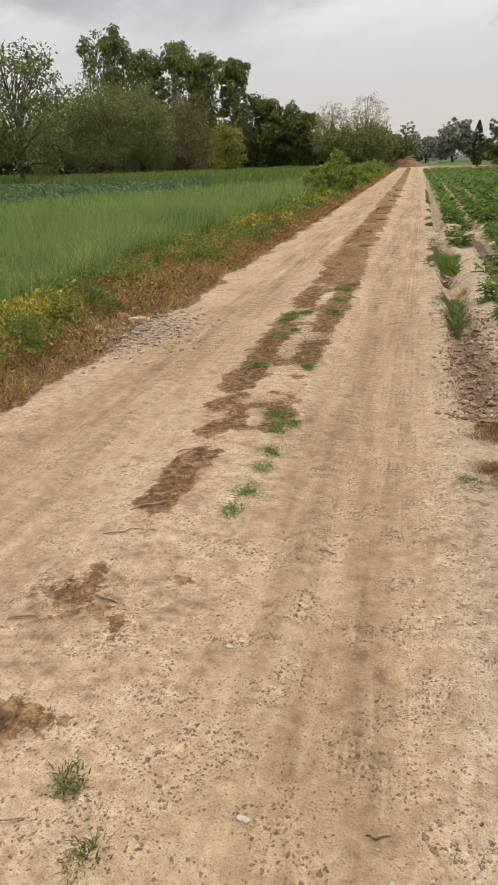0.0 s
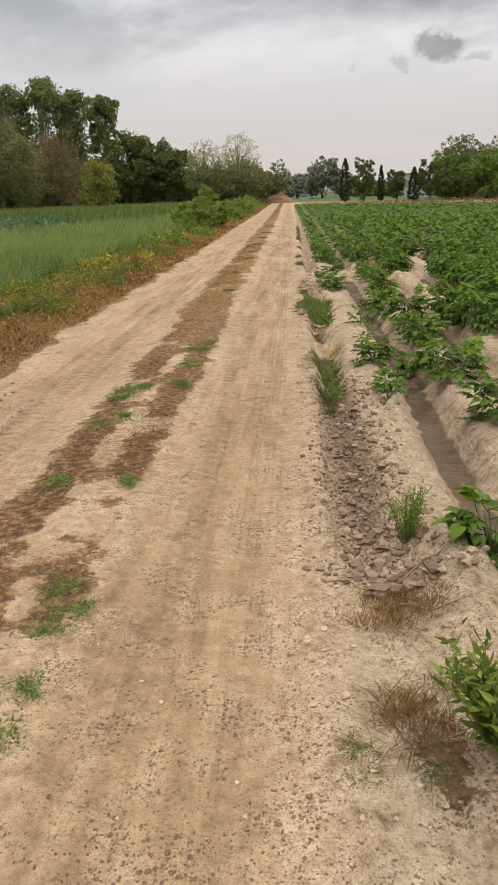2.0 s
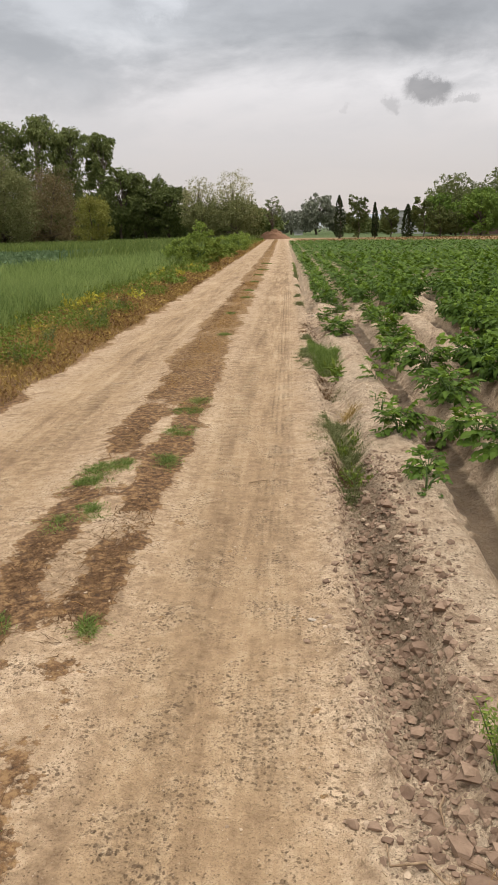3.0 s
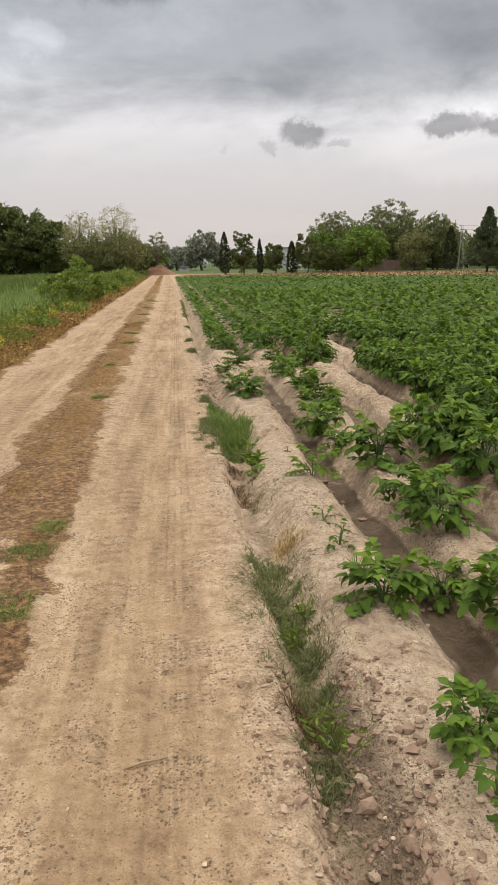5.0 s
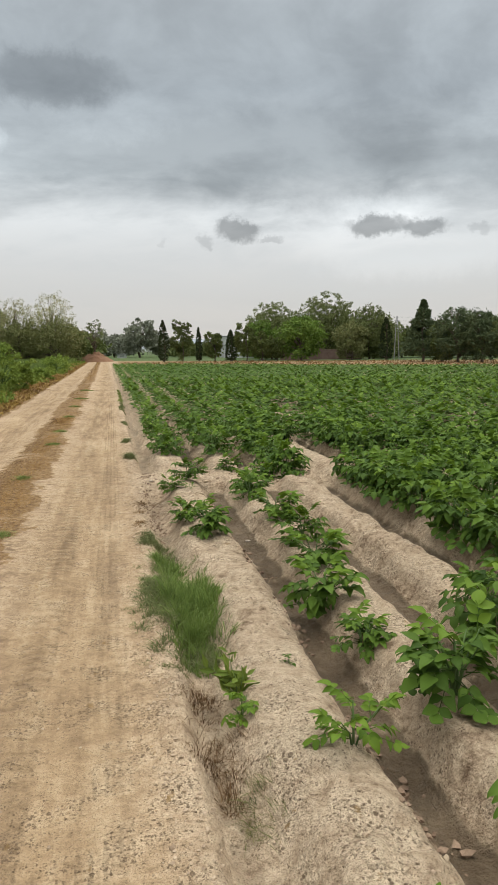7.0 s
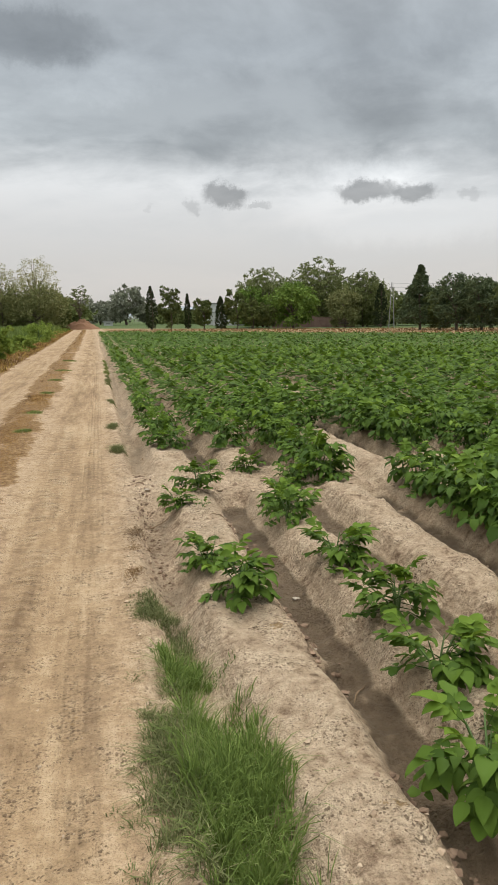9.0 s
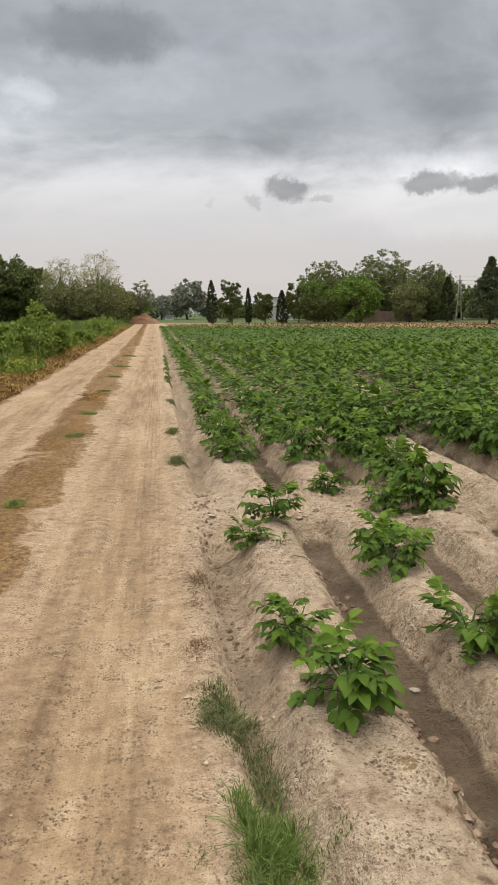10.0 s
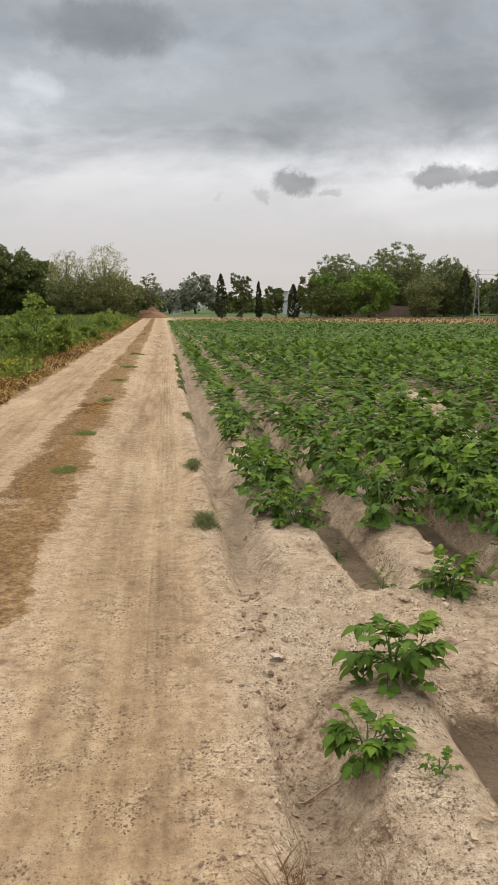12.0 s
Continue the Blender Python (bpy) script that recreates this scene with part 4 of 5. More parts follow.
def leaflets(base, along, up, length, width, curl):
    """Oval leaflets, creased along the rib; 8 triangles each."""
    n = len(base)
    along = unit(along)
    side = unit(np.cross(along, up))
    up = np.cross(side, along)
    L, W, C = length[:, None], width[:, None], curl[:, None]
    b, m1, m2, t = base, base + along * L * 0.3 + up * L * 0.05, base + along * L * 0.68 - up * L * C * 0.22, base + along * L - up * L * C * 0.75
    edge = up * W * 0.24
    l1, r1 = m1 + side * W * 0.46 + edge, m1 - side * W * 0.46 + edge
    l2, r2 = m2 + along * L * 0.06 + side * W * 0.43 + edge * 0.7, m2 + along * L * 0.06 - side * W * 0.43 + edge * 0.7
    v = np.stack([b, m1, m2, t, l1, l2, r1, r2], 1).reshape(-1, 3)
    i = np.arange(n)[:, None] * 8
    f = np.concatenate([i + k for k in ([0, 1, 4], [1, 2, 5], [1, 5, 4], [2, 3, 5], [1, 0, 6], [2, 1, 7], [1, 6, 7], [3, 2, 7])], 0)
    return v, f


def fine_leaflets(base, along, up, length, width, curl):
    """Oval leaflets with a rib, rounded margins and a drooping tip; 16 triangles each."""
    n = len(base)
    along = unit(along)
    side = unit(np.cross(along, up))
    up = np.cross(side, along)
    L, W, C = length[:, None], width[:, None], curl[:, None]
    rows = [base]
    for u, w in ((0.14, 0.36), (0.36, 0.5), (0.64, 0.35), (0.86, 0.14)):
        rib = base + along * L * u - up * L * C * 0.55 * u * u
        lift = up * W * (0.2 * w / 0.5)
        wave = rng.normal(0, 0.035, (n, 2, 1)) * W[:, None]
        rows += [rib, rib + side * W * w + lift + up * wave[:, 0] + along * L * 0.03, rib - side * W * w + lift + up * wave[:, 1] + along * L * 0.03]
    rows.append(base + along * L * (1 - 0.1 * C) - up * L * C * 0.62)
    v = np.stack(rows, 1).reshape(-1, 3)
    tri = [[0, 1, 2], [1, 0, 3], [10, 13, 11], [13, 10, 12]]
    for k in (1, 4, 7):
        tri += [[k, k + 3, k + 4], [k, k + 4, k + 1], [k, k + 5, k + 3], [k, k + 2, k + 5]]
    i = np.arange(n)[:, None] * 14
    return v, np.concatenate([i + k for k in tri], 0)


def plant_leaves(n_leaves, size, pairs=3, seed=0):
    """One plant: several leaning stems, each with arching compound leaves, the youngest upright at the top.
    Returns leaflet bases, directions, normals, lengths, leaf stalks, stem tips and which leaves are young."""
    r = np.random.default_rng(seed)
    up = np.array([0, 0, 1.0])
    n_stems = max(2, round(n_leaves / 5))
    tops = []
    for k in range(n_stems):
        a, lean = 2.4 * k + r.uniform(-0.4, 0.4), (r.uniform(0.25, 0.75) if k else 0.08)
        tops.append(np.array([math.cos(a) * math.sin(lean), math.sin(a) * math.sin(lean), math.cos(lean)]) * size * r.uniform(0.5, 0.76))
    levels = math.ceil(n_leaves / n_stems)
    B, A, U, L, stalks, young = [], [], [], [], [], []
    for k in range(n_leaves):
        top = tops[k % n_stems]
        level = (k // n_stems + r.uniform(0.0, 0.9)) / levels
        root = top * (0.2 + 0.8 * level)
        az = math.atan2(top[1], top[0]) + r.normal(0, 1.2)
        tilt = radians(2 + 50 * level + r.normal(0, 10))
        d = np.array([math.cos(az) * math.cos(tilt), math.sin(az) * math.cos(tilt), math.sin(tilt)])
        length = size * (0.58 - 0.18 * level) * r.uniform(0.85, 1.15)
        sag = r.uniform(0.25, 0.5) * (1.1 - 0.6 * level)
        side = unit(np.cross(d, up))
        at_s = lambda q: root + d * length * q - up * sag * length * q * q
        stalks.append((root, at_s(0.45), at_s(0.9)))
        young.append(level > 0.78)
        for j in range(pairs):
            q = 0.36 + 0.44 * j / max(1, pairs - 1)
            along = unit(d - up * 2 * sag * q)
            normal = np.cross(side, along)
            for sg in (-1, 1):
                B.append(at_s(q))
                A.append(side * sg * 0.85 + along * 0.55 - normal * 0.12 + r.normal(0, 0.1, 3))
                U.append(normal + r.normal(0, 0.22, 3))
                L.append(size * (0.13 + 0.07 * q) * r.uniform(0.85, 1.2))
        along = unit(d - up * 1.8 * sag)
        B.append(at_s(0.88))
        A.append(along)
        U.append(np.cross(side, along) + r.normal(0, 0.15, 3))
        L.append(size * 0.23 * r.uniform(0.9, 1.15))
    return np.array(B), np.array(A), np.array(U), np.array(L), stalks, tops, np.array(young)


def petiole(a, b):
    """A thin leaf stalk as a flat ribbon."""
    d = unit(b - a)
    w = unit(np.cross(d, [0.1, 0.2, 1.0])) * 0.0022
    return np.array([a - w, a + w, b + w * 0.4, b - w * 0.4]), np.array([[0, 1, 2], [0, 2, 3]])


def potato_meshes(n_leaves, size, seed, split=False, pairs=3, fresh=False):
    """Leaves and stems of one plant: leaf by leaf, or joined into old and young foliage."""
    B, A, U, L, stalks, tops, young = plant_leaves(n_leaves, size, pairs, seed)
    r = np.random.default_rng(seed + 50)
    wide, curl = L * r.uniform(0.54, 0.74, len(L)), r.uniform(0.1, 0.85, len(L))
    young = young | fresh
    per = 2 * pairs + 1
    leaves = []
    for k, (a, b, c) in enumerate(stalks):
        i = slice(per * k, per * k + per)
        form = fine_leaflets if split else leaflets
        stalk = [tube([a, b, c], [0.0028, 0.002, 0.0012], 4)] if split else [petiole(a, b), petiole(b, c)]
        v, f = join(form(B[i], A[i], U[i], L[i], wide[i], curl[i]), *stalk)
        v[:, 2] = np.maximum(v[:, 2], 0.01 + 0.012 * r.random(len(v)))
        leaves.append((v, f))
    if split:
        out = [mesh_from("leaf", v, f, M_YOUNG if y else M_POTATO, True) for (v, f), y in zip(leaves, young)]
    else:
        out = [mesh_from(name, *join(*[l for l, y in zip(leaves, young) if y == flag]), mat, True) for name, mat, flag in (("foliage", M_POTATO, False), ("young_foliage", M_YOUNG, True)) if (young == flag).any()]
    stems = []
    for top in tops:
        v, f = tube([(0, 0, -0.03), top * [0.35, 0.35, 0.5], top], [0.007, 0.0055, 0.0028], 5)
        stems.append(mesh_from("stem", v, f, M_STEM, True))
    return out, stems


BIG = [potato_meshes(22 + k, 0.38, 200 + k) for k in range(8)]
SPLIT = [potato_meshes(29 + k, 0.38, 220 + k, True) for k in range(6)]
SMALL = [potato_meshes(6 + k, 0.18, 300 + k, True, 2) for k in range(3)]
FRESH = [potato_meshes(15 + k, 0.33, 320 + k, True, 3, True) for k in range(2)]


def potato(x, y, scale, kinds, label, group):
    p = thing("potato_plant", pose(x, y, float(height(x, y)) - 0.01, rng.uniform(-6, 6), rng.uniform(-6, 6), rng.uniform(0, 360)) @ Matrix.Scale(scale * PLANT, 4), label, "potato plant", group)
    leaves, stems = kinds[rng.integers(0, len(kinds))]
    for me in leaves:
        name = me.name.split(".")[0]
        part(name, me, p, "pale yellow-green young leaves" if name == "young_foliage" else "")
    for me in stems:
        part("stem", me, p)


PLANT = 0.92
ROW_ONE = [(0.93, 4.4, 1.0), (0.80, 7.85, .8), (0.84, 6.95, .6), (0.74, 12.95, .95), (0.64, 13.5, .75), (0.6, 14.86, .6), (0.82, 15.28, .85)]
BRIGHT_ONES = [(0.85, 9.72, .85), (0.51, 10.16, .5)]
SPROUTS = [(0.79, 6.72, 1.3), (0.76, 8.92, .7), (0.75, 8.47, 1.0), (0.8, 10.5, .5), (0.78, 14.7, .6), (1.12, 16.39, .9), (1.03, 17.1, .8)]
ROW_TWO = [(1.45, 6.2, 1.0), (1.42, 7.3, 1.1), (1.34, 7.8, .95), (1.2, 8.2, .7), (1.36, 8.75, 1.05), (1.37, 9.2, .95), (1.38, 9.98, 1.15), (1.24, 10.7, .72), (1.25, 11.4, 1.12), (1.34, 11.95, 1.0), (1.4, 12.5, .9),
           (1.36, 13.3, .95), (1.33, 14.28, .85), (1.37, 14.62, .8), (1.75, 15.7, .85), (1.43, 16.24, .75)]


def plant_potatoes():
    g = "potato plants in rows"
    lush, thin = "bushy green potato plant on a dry ridge", "small sparse potato sprout on a dry ridge"
    done = 0
    for x, y, s in ROW_ONE + ROW_TWO:
        potato(x, y, s, SPLIT, lush, g)
        done += 1
    for x, y, s in BRIGHT_ONES:
        potato(x, y, s, FRESH, "young upright yellow-green potato plant on a ridge", g)
        done += 1
    for x, y, s in SPROUTS:
        potato(x, y, s, SMALL, thin, g)
        done += 1
    spots = []
    r = np.random.default_rng(11)
    for k in range(0, 90):
        rx = FIRST + ROW * k
        y = 17.25 + r.uniform(0, 0.2) if k < 2 else (4.2 + r.uniform(0, 1) if k < 3 else 0 + r.uniform(0, 1))
        stop = float(field_end(rx))
        while y < stop:
            dens = 0.40 if k < 2 else (0.33 if k < 5 else 0.29)
            gap = lattice_noise(np.array([y * 0.45 + k * 3.7]), np.array([k * 1.3]), 77)[0]
            near = k < 9 and y < 17
            if (k == 2 and y < 13 and gap > 0.1) or (near and gap > (0.35 if k < 4 else 0.6)) or (1 < k < 14 and y < 26 and gap > 0.62) or gap > (0.85 if k > 1 else 0.95):
                y += 0.4
                continue
            spots.append((rx + float(row_wobble(np.array([y]))[0]) + float(road_shift(y)) + r.normal(0, 0.03), y + r.normal(0, 0.04), r.uniform(0.82, 1.25) * (0.92 + 0.18 * (1 - max(gap, 0))) * (1.12 if k > 2 else 1.0)))
            y += dens * r.uniform(0.7, 1.25)
    spots = np.array(spots)
    cost = np.hypot(spots[:, 0] - 0.5, np.maximum(spots[:, 1] - 13.5, 0) + np.maximum(7 - spots[:, 1], 0) * 0.6)
    order = np.argsort(cost)
    near = order[: 296 - done]
    for i in near:
        potato(*spots[i], BIG, lush, g)
    rest = spots[order[296 - done:]]
    rest = rest[(np.abs(rest[:, 0]) < (rest[:, 1] + 2) * 0.85 + 3)]
    dist = np.hypot(rest[:, 0], rest[:, 1] - 12.8)
    # further rows, joined
    for lo, hi, leaves, pairs, kind in ((0, 8.5, 18, 2, "oval"), (8.5, 26, 14, 2, "card"), (26, 200, 14, 0, "card")):
        sel = rest[(dist >= lo) & (dist < hi)]
        if not len(sel):
            continue
        low = 1.0 if hi < 10 else 0.85 if hi < 30 else 0.62
        which = rng.integers(0, 6, len(sel))
        turn = rng.uniform(0, 2 * math.pi, len(sel))
        zs = height(sel[:, 0], sel[:, 1])
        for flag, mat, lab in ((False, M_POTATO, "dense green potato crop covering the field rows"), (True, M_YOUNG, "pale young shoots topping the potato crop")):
            protos = []
            for s in range(6):
                B, A, U, L, _, _, young = plant_leaves(leaves, 0.33, pairs, 400 + s)
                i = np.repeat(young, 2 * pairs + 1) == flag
                B, A, U, L = B[i], A[i], U[i], L[i]
                if kind == "oval":
                    protos.append(leaflets(B, A, U, L * 1.15, L * 0.8, np.full(len(L), 0.3)))
                else:
                    grow = 1.42 if pairs else 2.0
                    protos.append(cards(B + unit(A) * (L * 0.4)[:, None], A, np.cross(A, U), L * grow, L * grow * 0.68))
            pieces = []
            for j, (x, y, s) in enumerate(sel):
                v, f = protos[which[j]]
                c, sn = math.cos(turn[j]) * s, math.sin(turn[j]) * s
                w = np.stack([v[:, 0] * c - v[:, 1] * sn + x, v[:, 0] * sn + v[:, 1] * c + y, np.maximum(v[:, 2], 0.02) * s * low + zs[j]], 1)
                pieces.append((w, f))
            v, f = join(*pieces)
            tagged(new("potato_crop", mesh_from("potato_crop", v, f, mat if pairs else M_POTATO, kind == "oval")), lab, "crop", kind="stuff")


plant_potatoes()

# ---- wheat and the crops on the other side ----


def scatter(n, x0, x1, y0, y1, keep):
    p = np.stack([rng.uniform(x0, x1, n), rng.uniform(y0, y1, n)], 1)
    return p[keep(p[:, 0], p[:, 1])]


def on_land(p):
    return np.column_stack([p, height(p[:, 0], p[:, 1])])


def wind(n, amount, spread):
    d = rng.normal(0, spread, (n, 3))
    d[:, 2] = 0
    return d + np.array([0.6, 0.35, 0]) * amount


def build_wheat():
    pieces = []
    edge = lambda y: -4.15 + 0.25 * lattice_noise(y * 0.8, y * 0, 121)
    for n, x0, x1, y0, y1, wide, tall in ((80000, -9.5, -3.9, 3.5, 22, 0.014, 0.54), (46000, -16, -3.9, 14, 54, 0.025, 0.54), (14000, -26, -9, 3, 26, 0.03, 0.5)):
        p = scatter(n, x0, x1, y0, y1, lambda x, y: (x < edge(y)) & (y < wheat_end(x)))
        b = on_land(p)
        L = tall * rng.uniform(0.6, 1.3, len(p)) * (1 + 0.16 * fbm(p[:, 0] * 0.8, p[:, 1] * 0.8, 3, 131))
        pieces.append(blades(b, wind(len(p), 0.06, 0.28), L, np.full(len(p), wide) * rng.uniform(0.7, 1.3, len(p))))
    v, f = join(*pieces)
    tagged(new("wheat", mesh_from("wheat", v, f, M_WHEAT)), "dense young green wheat swaying beside the track", "wheat", kind="stuff")
    # a lower, bluish crop behind it
    p = scatter(30000, -70, -5, 20, 64, lambda x, y: (y > wheat_end(x) + 0.4) & (x < -11.0 - (y - 30) * 0.12))
    n = len(p)
    L = rng.uniform(0.2, 0.4, n)
    c = on_land(p) + np.column_stack([np.zeros(n), np.zeros(n), L * 0.45])
    v, f = cards(c, rand_dirs(n, 0.1), rand_dirs(n), L * 1.5, L * 0.9)
    v[:, 2] = np.maximum(v[:, 2], 0.005)
    tagged(new("low_crop", mesh_from("low_crop", v, f, M_LOWCROP)), "low blue-green leafy crop behind the wheat", "crop", kind="stuff")
    # tall grass before the trees
    p = scatter(52000, -75, -4.5, 40, 104, lambda x, y: (x < -4.2) & ((y > 62) | ((x > -12) & (y > wheat_end(x) + 0.3))))
    n = len(p)
    v, f = blades(on_land(p), wind(n, 0.2, 0.3), rng.uniform(0.6, 1.0, n), rng.uniform(0.05, 0.1, n))
    tagged(new("tall_grass", mesh_from("tall_grass", v, f, M_TALL)), "tall rank green grass in front of trees", "grass", kind="stuff")
    p = scatter(22000, 1, 75, 38, 104, lambda x, y: (y > field_end(x) + 0.8) & (y < field_end(x) + 40))
    n = len(p)
    v, f = blades(on_land(p), wind(n, 0.2, 0.4), rng.uniform(0.05, 0.16, n), rng.uniform(0.05, 0.1, n))
    tagged(new("rough_grass", mesh_from("rough_grass", v, f, M_RUSTGRASS)), "rough brown grass strip beyond the potatoes", "grass", kind="stuff")


build_wheat()

# ---- verge, weeds and tufts ----


def build_verge():
    r = lambda y: -2.62 + road_shift(y) + 0.06 * lattice_noise(y * 1.3, y * 0, 91)
    # dry grass, thick beside the track and thinning to the wheat
    for name, mat, n0, n1, x0, lab in (("dry_grass", M_DRYGRASS, 50000, 16000, -4.5, "dry orange-brown grass along the track's edge"),
                                       ("dead_grass", M_RUSTGRASS, 16000, 9000, -3.3, "flattened dead brown grass beside the track")):
        pieces = []
        for n, y0, y1, wide, tall in ((n0, 1.5, 24, 0.0048, 0.16), (n1, 22, 110, 0.03, 0.2)):
            p = scatter(n, x0 - 0.4, -2.45, y0, y1, lambda x, y: (x < r(y) + 0.05 * lattice_noise(y * 7, x * 7, 5)) & (x > x0 + road_shift(y)) & (lattice_noise(x * 1.6, y * 1.1, 141) > -0.75))
            k = len(p)
            back = np.clip((r(p[:, 1]) - p[:, 0]) / 1.2, 0.1, 1)
            L = tall * rng.uniform(0.5, 1.5, k) * (0.35 + 0.9 * back)
            flatten = 1.5 if mat is M_RUSTGRASS else 1.0
            pieces.append(blades(on_land(p), wind(k, 0.1, flatten), L, np.full(k, wide) * rng.uniform(0.7, 1.3, k)))
        v, f = join(*pieces)
        tagged(new(name, mesh_from(name, v, f, mat)), lab, "grass", kind="stuff")
    # green undergrowth in patches
    pieces = []
    for n, y0, y1, size in ((52000, 2.5, 24, 0.03), (30000, 22, 110, 0.09)):
        p = scatter(n, -5.0, -2.7, y0, y1, lambda x, y: (x < r(y) - 0.25) & (lattice_noise(x * 1.3 + 9, y * 0.8, 151) + 0.9 * (-3.35 - x + road_shift(y)) > 0.0))
        k = len(p)
        L = size * rng.uniform(0.7, 1.5, k)
        tall = 0.12 + 0.2 * np.clip((r(p[:, 1]) - p[:, 0]) / 1.5, 0, 1)
        c = on_land(p) + np.column_stack([np.zeros(k), np.zeros(k), L * 0.5 + rng.uniform(0, 1, k) * tall])
        pieces.append(cards(c, rand_dirs(k, -0.2), rand_dirs(k), L * 1.3, L * 0.7))
    v, f = join(*pieces)
    tagged(new("verge_weeds", mesh_from("verge_weeds", v, f, M_WEED)), "tangled low green weeds on the verge", "weeds", kind="stuff")
    p = scatter(9000, -4.6, -2.8, 3, 30, lambda x, y: (x < r(y) - 0.35) & (lattice_noise(x * 1.6 + 3, y * 0.9, 157) > 0.6))
    k = len(p)
    L = rng.uniform(0.03, 0.06, k) * (1 + p[:, 1] * 0.03)
    c = on_land(p) + np.column_stack([np.zeros(k), np.zeros(k), L * 0.5 + rng.uniform(0.05, 0.3, k)])
    v, f = cards(c, rand_dirs(k, -0.2), rand_dirs(k), L * 1.2, L * 0.7)
    tagged(new("yellow_weeds", mesh_from("yellow_weeds", v, f, M_YELLOW)), "patches of yellowing weeds on the verge", "weeds", kind="stuff")
    for mat, n, lab in ((M_RUSTGRASS, 16000, "curled brown dead leaves on the verge"), (M_DRYGRASS, 12000, "dry straw-coloured seed heads on the verge")):
        p = scatter(n, -4.4, -2.6, 2.5, 30, lambda x, y: (x < r(y) + 0.02) & (lattice_noise(x * 2.2 + n, y * 1.5, 159) > -0.25))
        k = len(p)
        L = rng.uniform(0.015, 0.04, k) * (1 + p[:, 1] * 0.04)
        rise = 0.03 + 0.22 * np.clip((r(p[:, 1]) - p[:, 0]) / 1.2, 0, 1)
        c = on_land(p) + np.column_stack([np.zeros(k), np.zeros(k), L * 0.4 + rng.uniform(0, 1, k) * rise])
        v, f = cards(c, rand_dirs(k, -0.3), rand_dirs(k), L * 1.2, L * 0.6)
        tagged(new("dead_leaves", mesh_from("dead_leaves", v, f, mat)), lab, "leaves", kind="stuff")
    # dead stalks lying on the strip between the ruts
    pieces = []
    for n, y0, y1, wide, tall in ((150000, 0.8, 24, 0.004, 0.04), (40000, 22, 110, 0.011, 0.05)):
        def keep(x, y):
            xr = x - road_shift(y)
            two = np.exp(-((xr + 1.2) / 0.13) ** 2) + 0.95 * np.exp(-((xr + 0.84) / 0.13) ** 2) * (0.3 + 0.7 * step(y, 4.2, 5.6))
            one = np.exp(-np.abs((xr + 1.11 + 0.05 * lattice_noise(y * 0.6, y * 0, 93)) / 0.3) ** 3)
            far = step(y, 8.5, 12)
            begun = step(y, 3.9, 4.7)
            return ((two * (1 - far) + one * far) * begun + (1 - begun) * 1.3 * dead_patches(xr, y)) * (0.75 + 0.5 * lattice_noise(x * 3.5, y * 2, 161)) > rng.uniform(0.25, 0.9, len(x))
        p = scatter(n, -2.6, -0.3, y0, y1, keep)
        pieces.append(p)
    p = np.concatenate(pieces)
    side = p[:, 0] - road_shift(p[:, 1]) + rng.normal(0, 0.07, len(p))
    brown = (p[:, 1] + rng.normal(0, 1.5, len(p)) < 8.5) | (side < -1.24)
    for sel, mat, lab in ((brown, M_DARKSTRAW, "matted dark brown dead grass between ruts"), (~brown, M_STRAW, "golden dead grass on the strip between ruts")):
        q = p[sel]
        k = len(q)
        size = np.where(q[:, 1] < 5, 0.4, np.where(q[:, 1] < 23, 0.85, 1.3))
        v, f = blades(on_land(q), wind(k, 0.0, 1.7), 0.05 * size * rng.uniform(0.4, 1.6, k), np.where(q[:, 1] < 5, 0.002, np.where(q[:, 1] < 23, 0.0036, 0.011)), 0.42)
        tagged(new("track_grass", mesh_from("track_grass", v, f, mat)), lab, "grass", kind="stuff")


build_verge()


def grass_tuft(x, y, r, h, mat, label, n=260, wide=0.005, name="grass_tuft", spread=0.6, group="grass tufts along the track", ragged=False):
    a, q = rng.uniform(0, 2 * math.pi, n), np.sqrt(rng.uniform(0, 1, n)) * r
    p = np.stack([np.cos(a) * q, np.sin(a) * q * 1.2], 1)
    if ragged:
        mids = rng.normal(0, r * 0.65, (7, 2)) * [0.8, 1.5]
        p = mids[rng.integers(0, 7, n)] + rng.normal(0, r * 0.26, (n, 2))
        q = np.minimum(np.linalg.norm(p, axis=1), r)
    z0 = float(height(x, y))
    z = height(p[:, 0] + x, p[:, 1] + y) - z0
    b = np.column_stack([p, z - 0.005])
    L = h * rng.uniform(0.5, 1.25, n) * (1.1 - 0.5 * (q / r) ** 2) * (1.3 if ragged else 1.0)
    v, f = blades(b, rng.normal(0, spread, (n, 3)) * [1, 1, 0] + np.column_stack([p / r * 0.5, np.zeros(n)]), L, np.full(n, wide) * rng.uniform(0.7, 1.4, n), 0.55 if ragged else 1.0)
    ob = new(name, mesh_from(name, v, f, mat))
    ob.location = (x, y, z0)
    return tagged(ob, label, "grass", group, "stuff" if ragged else "")


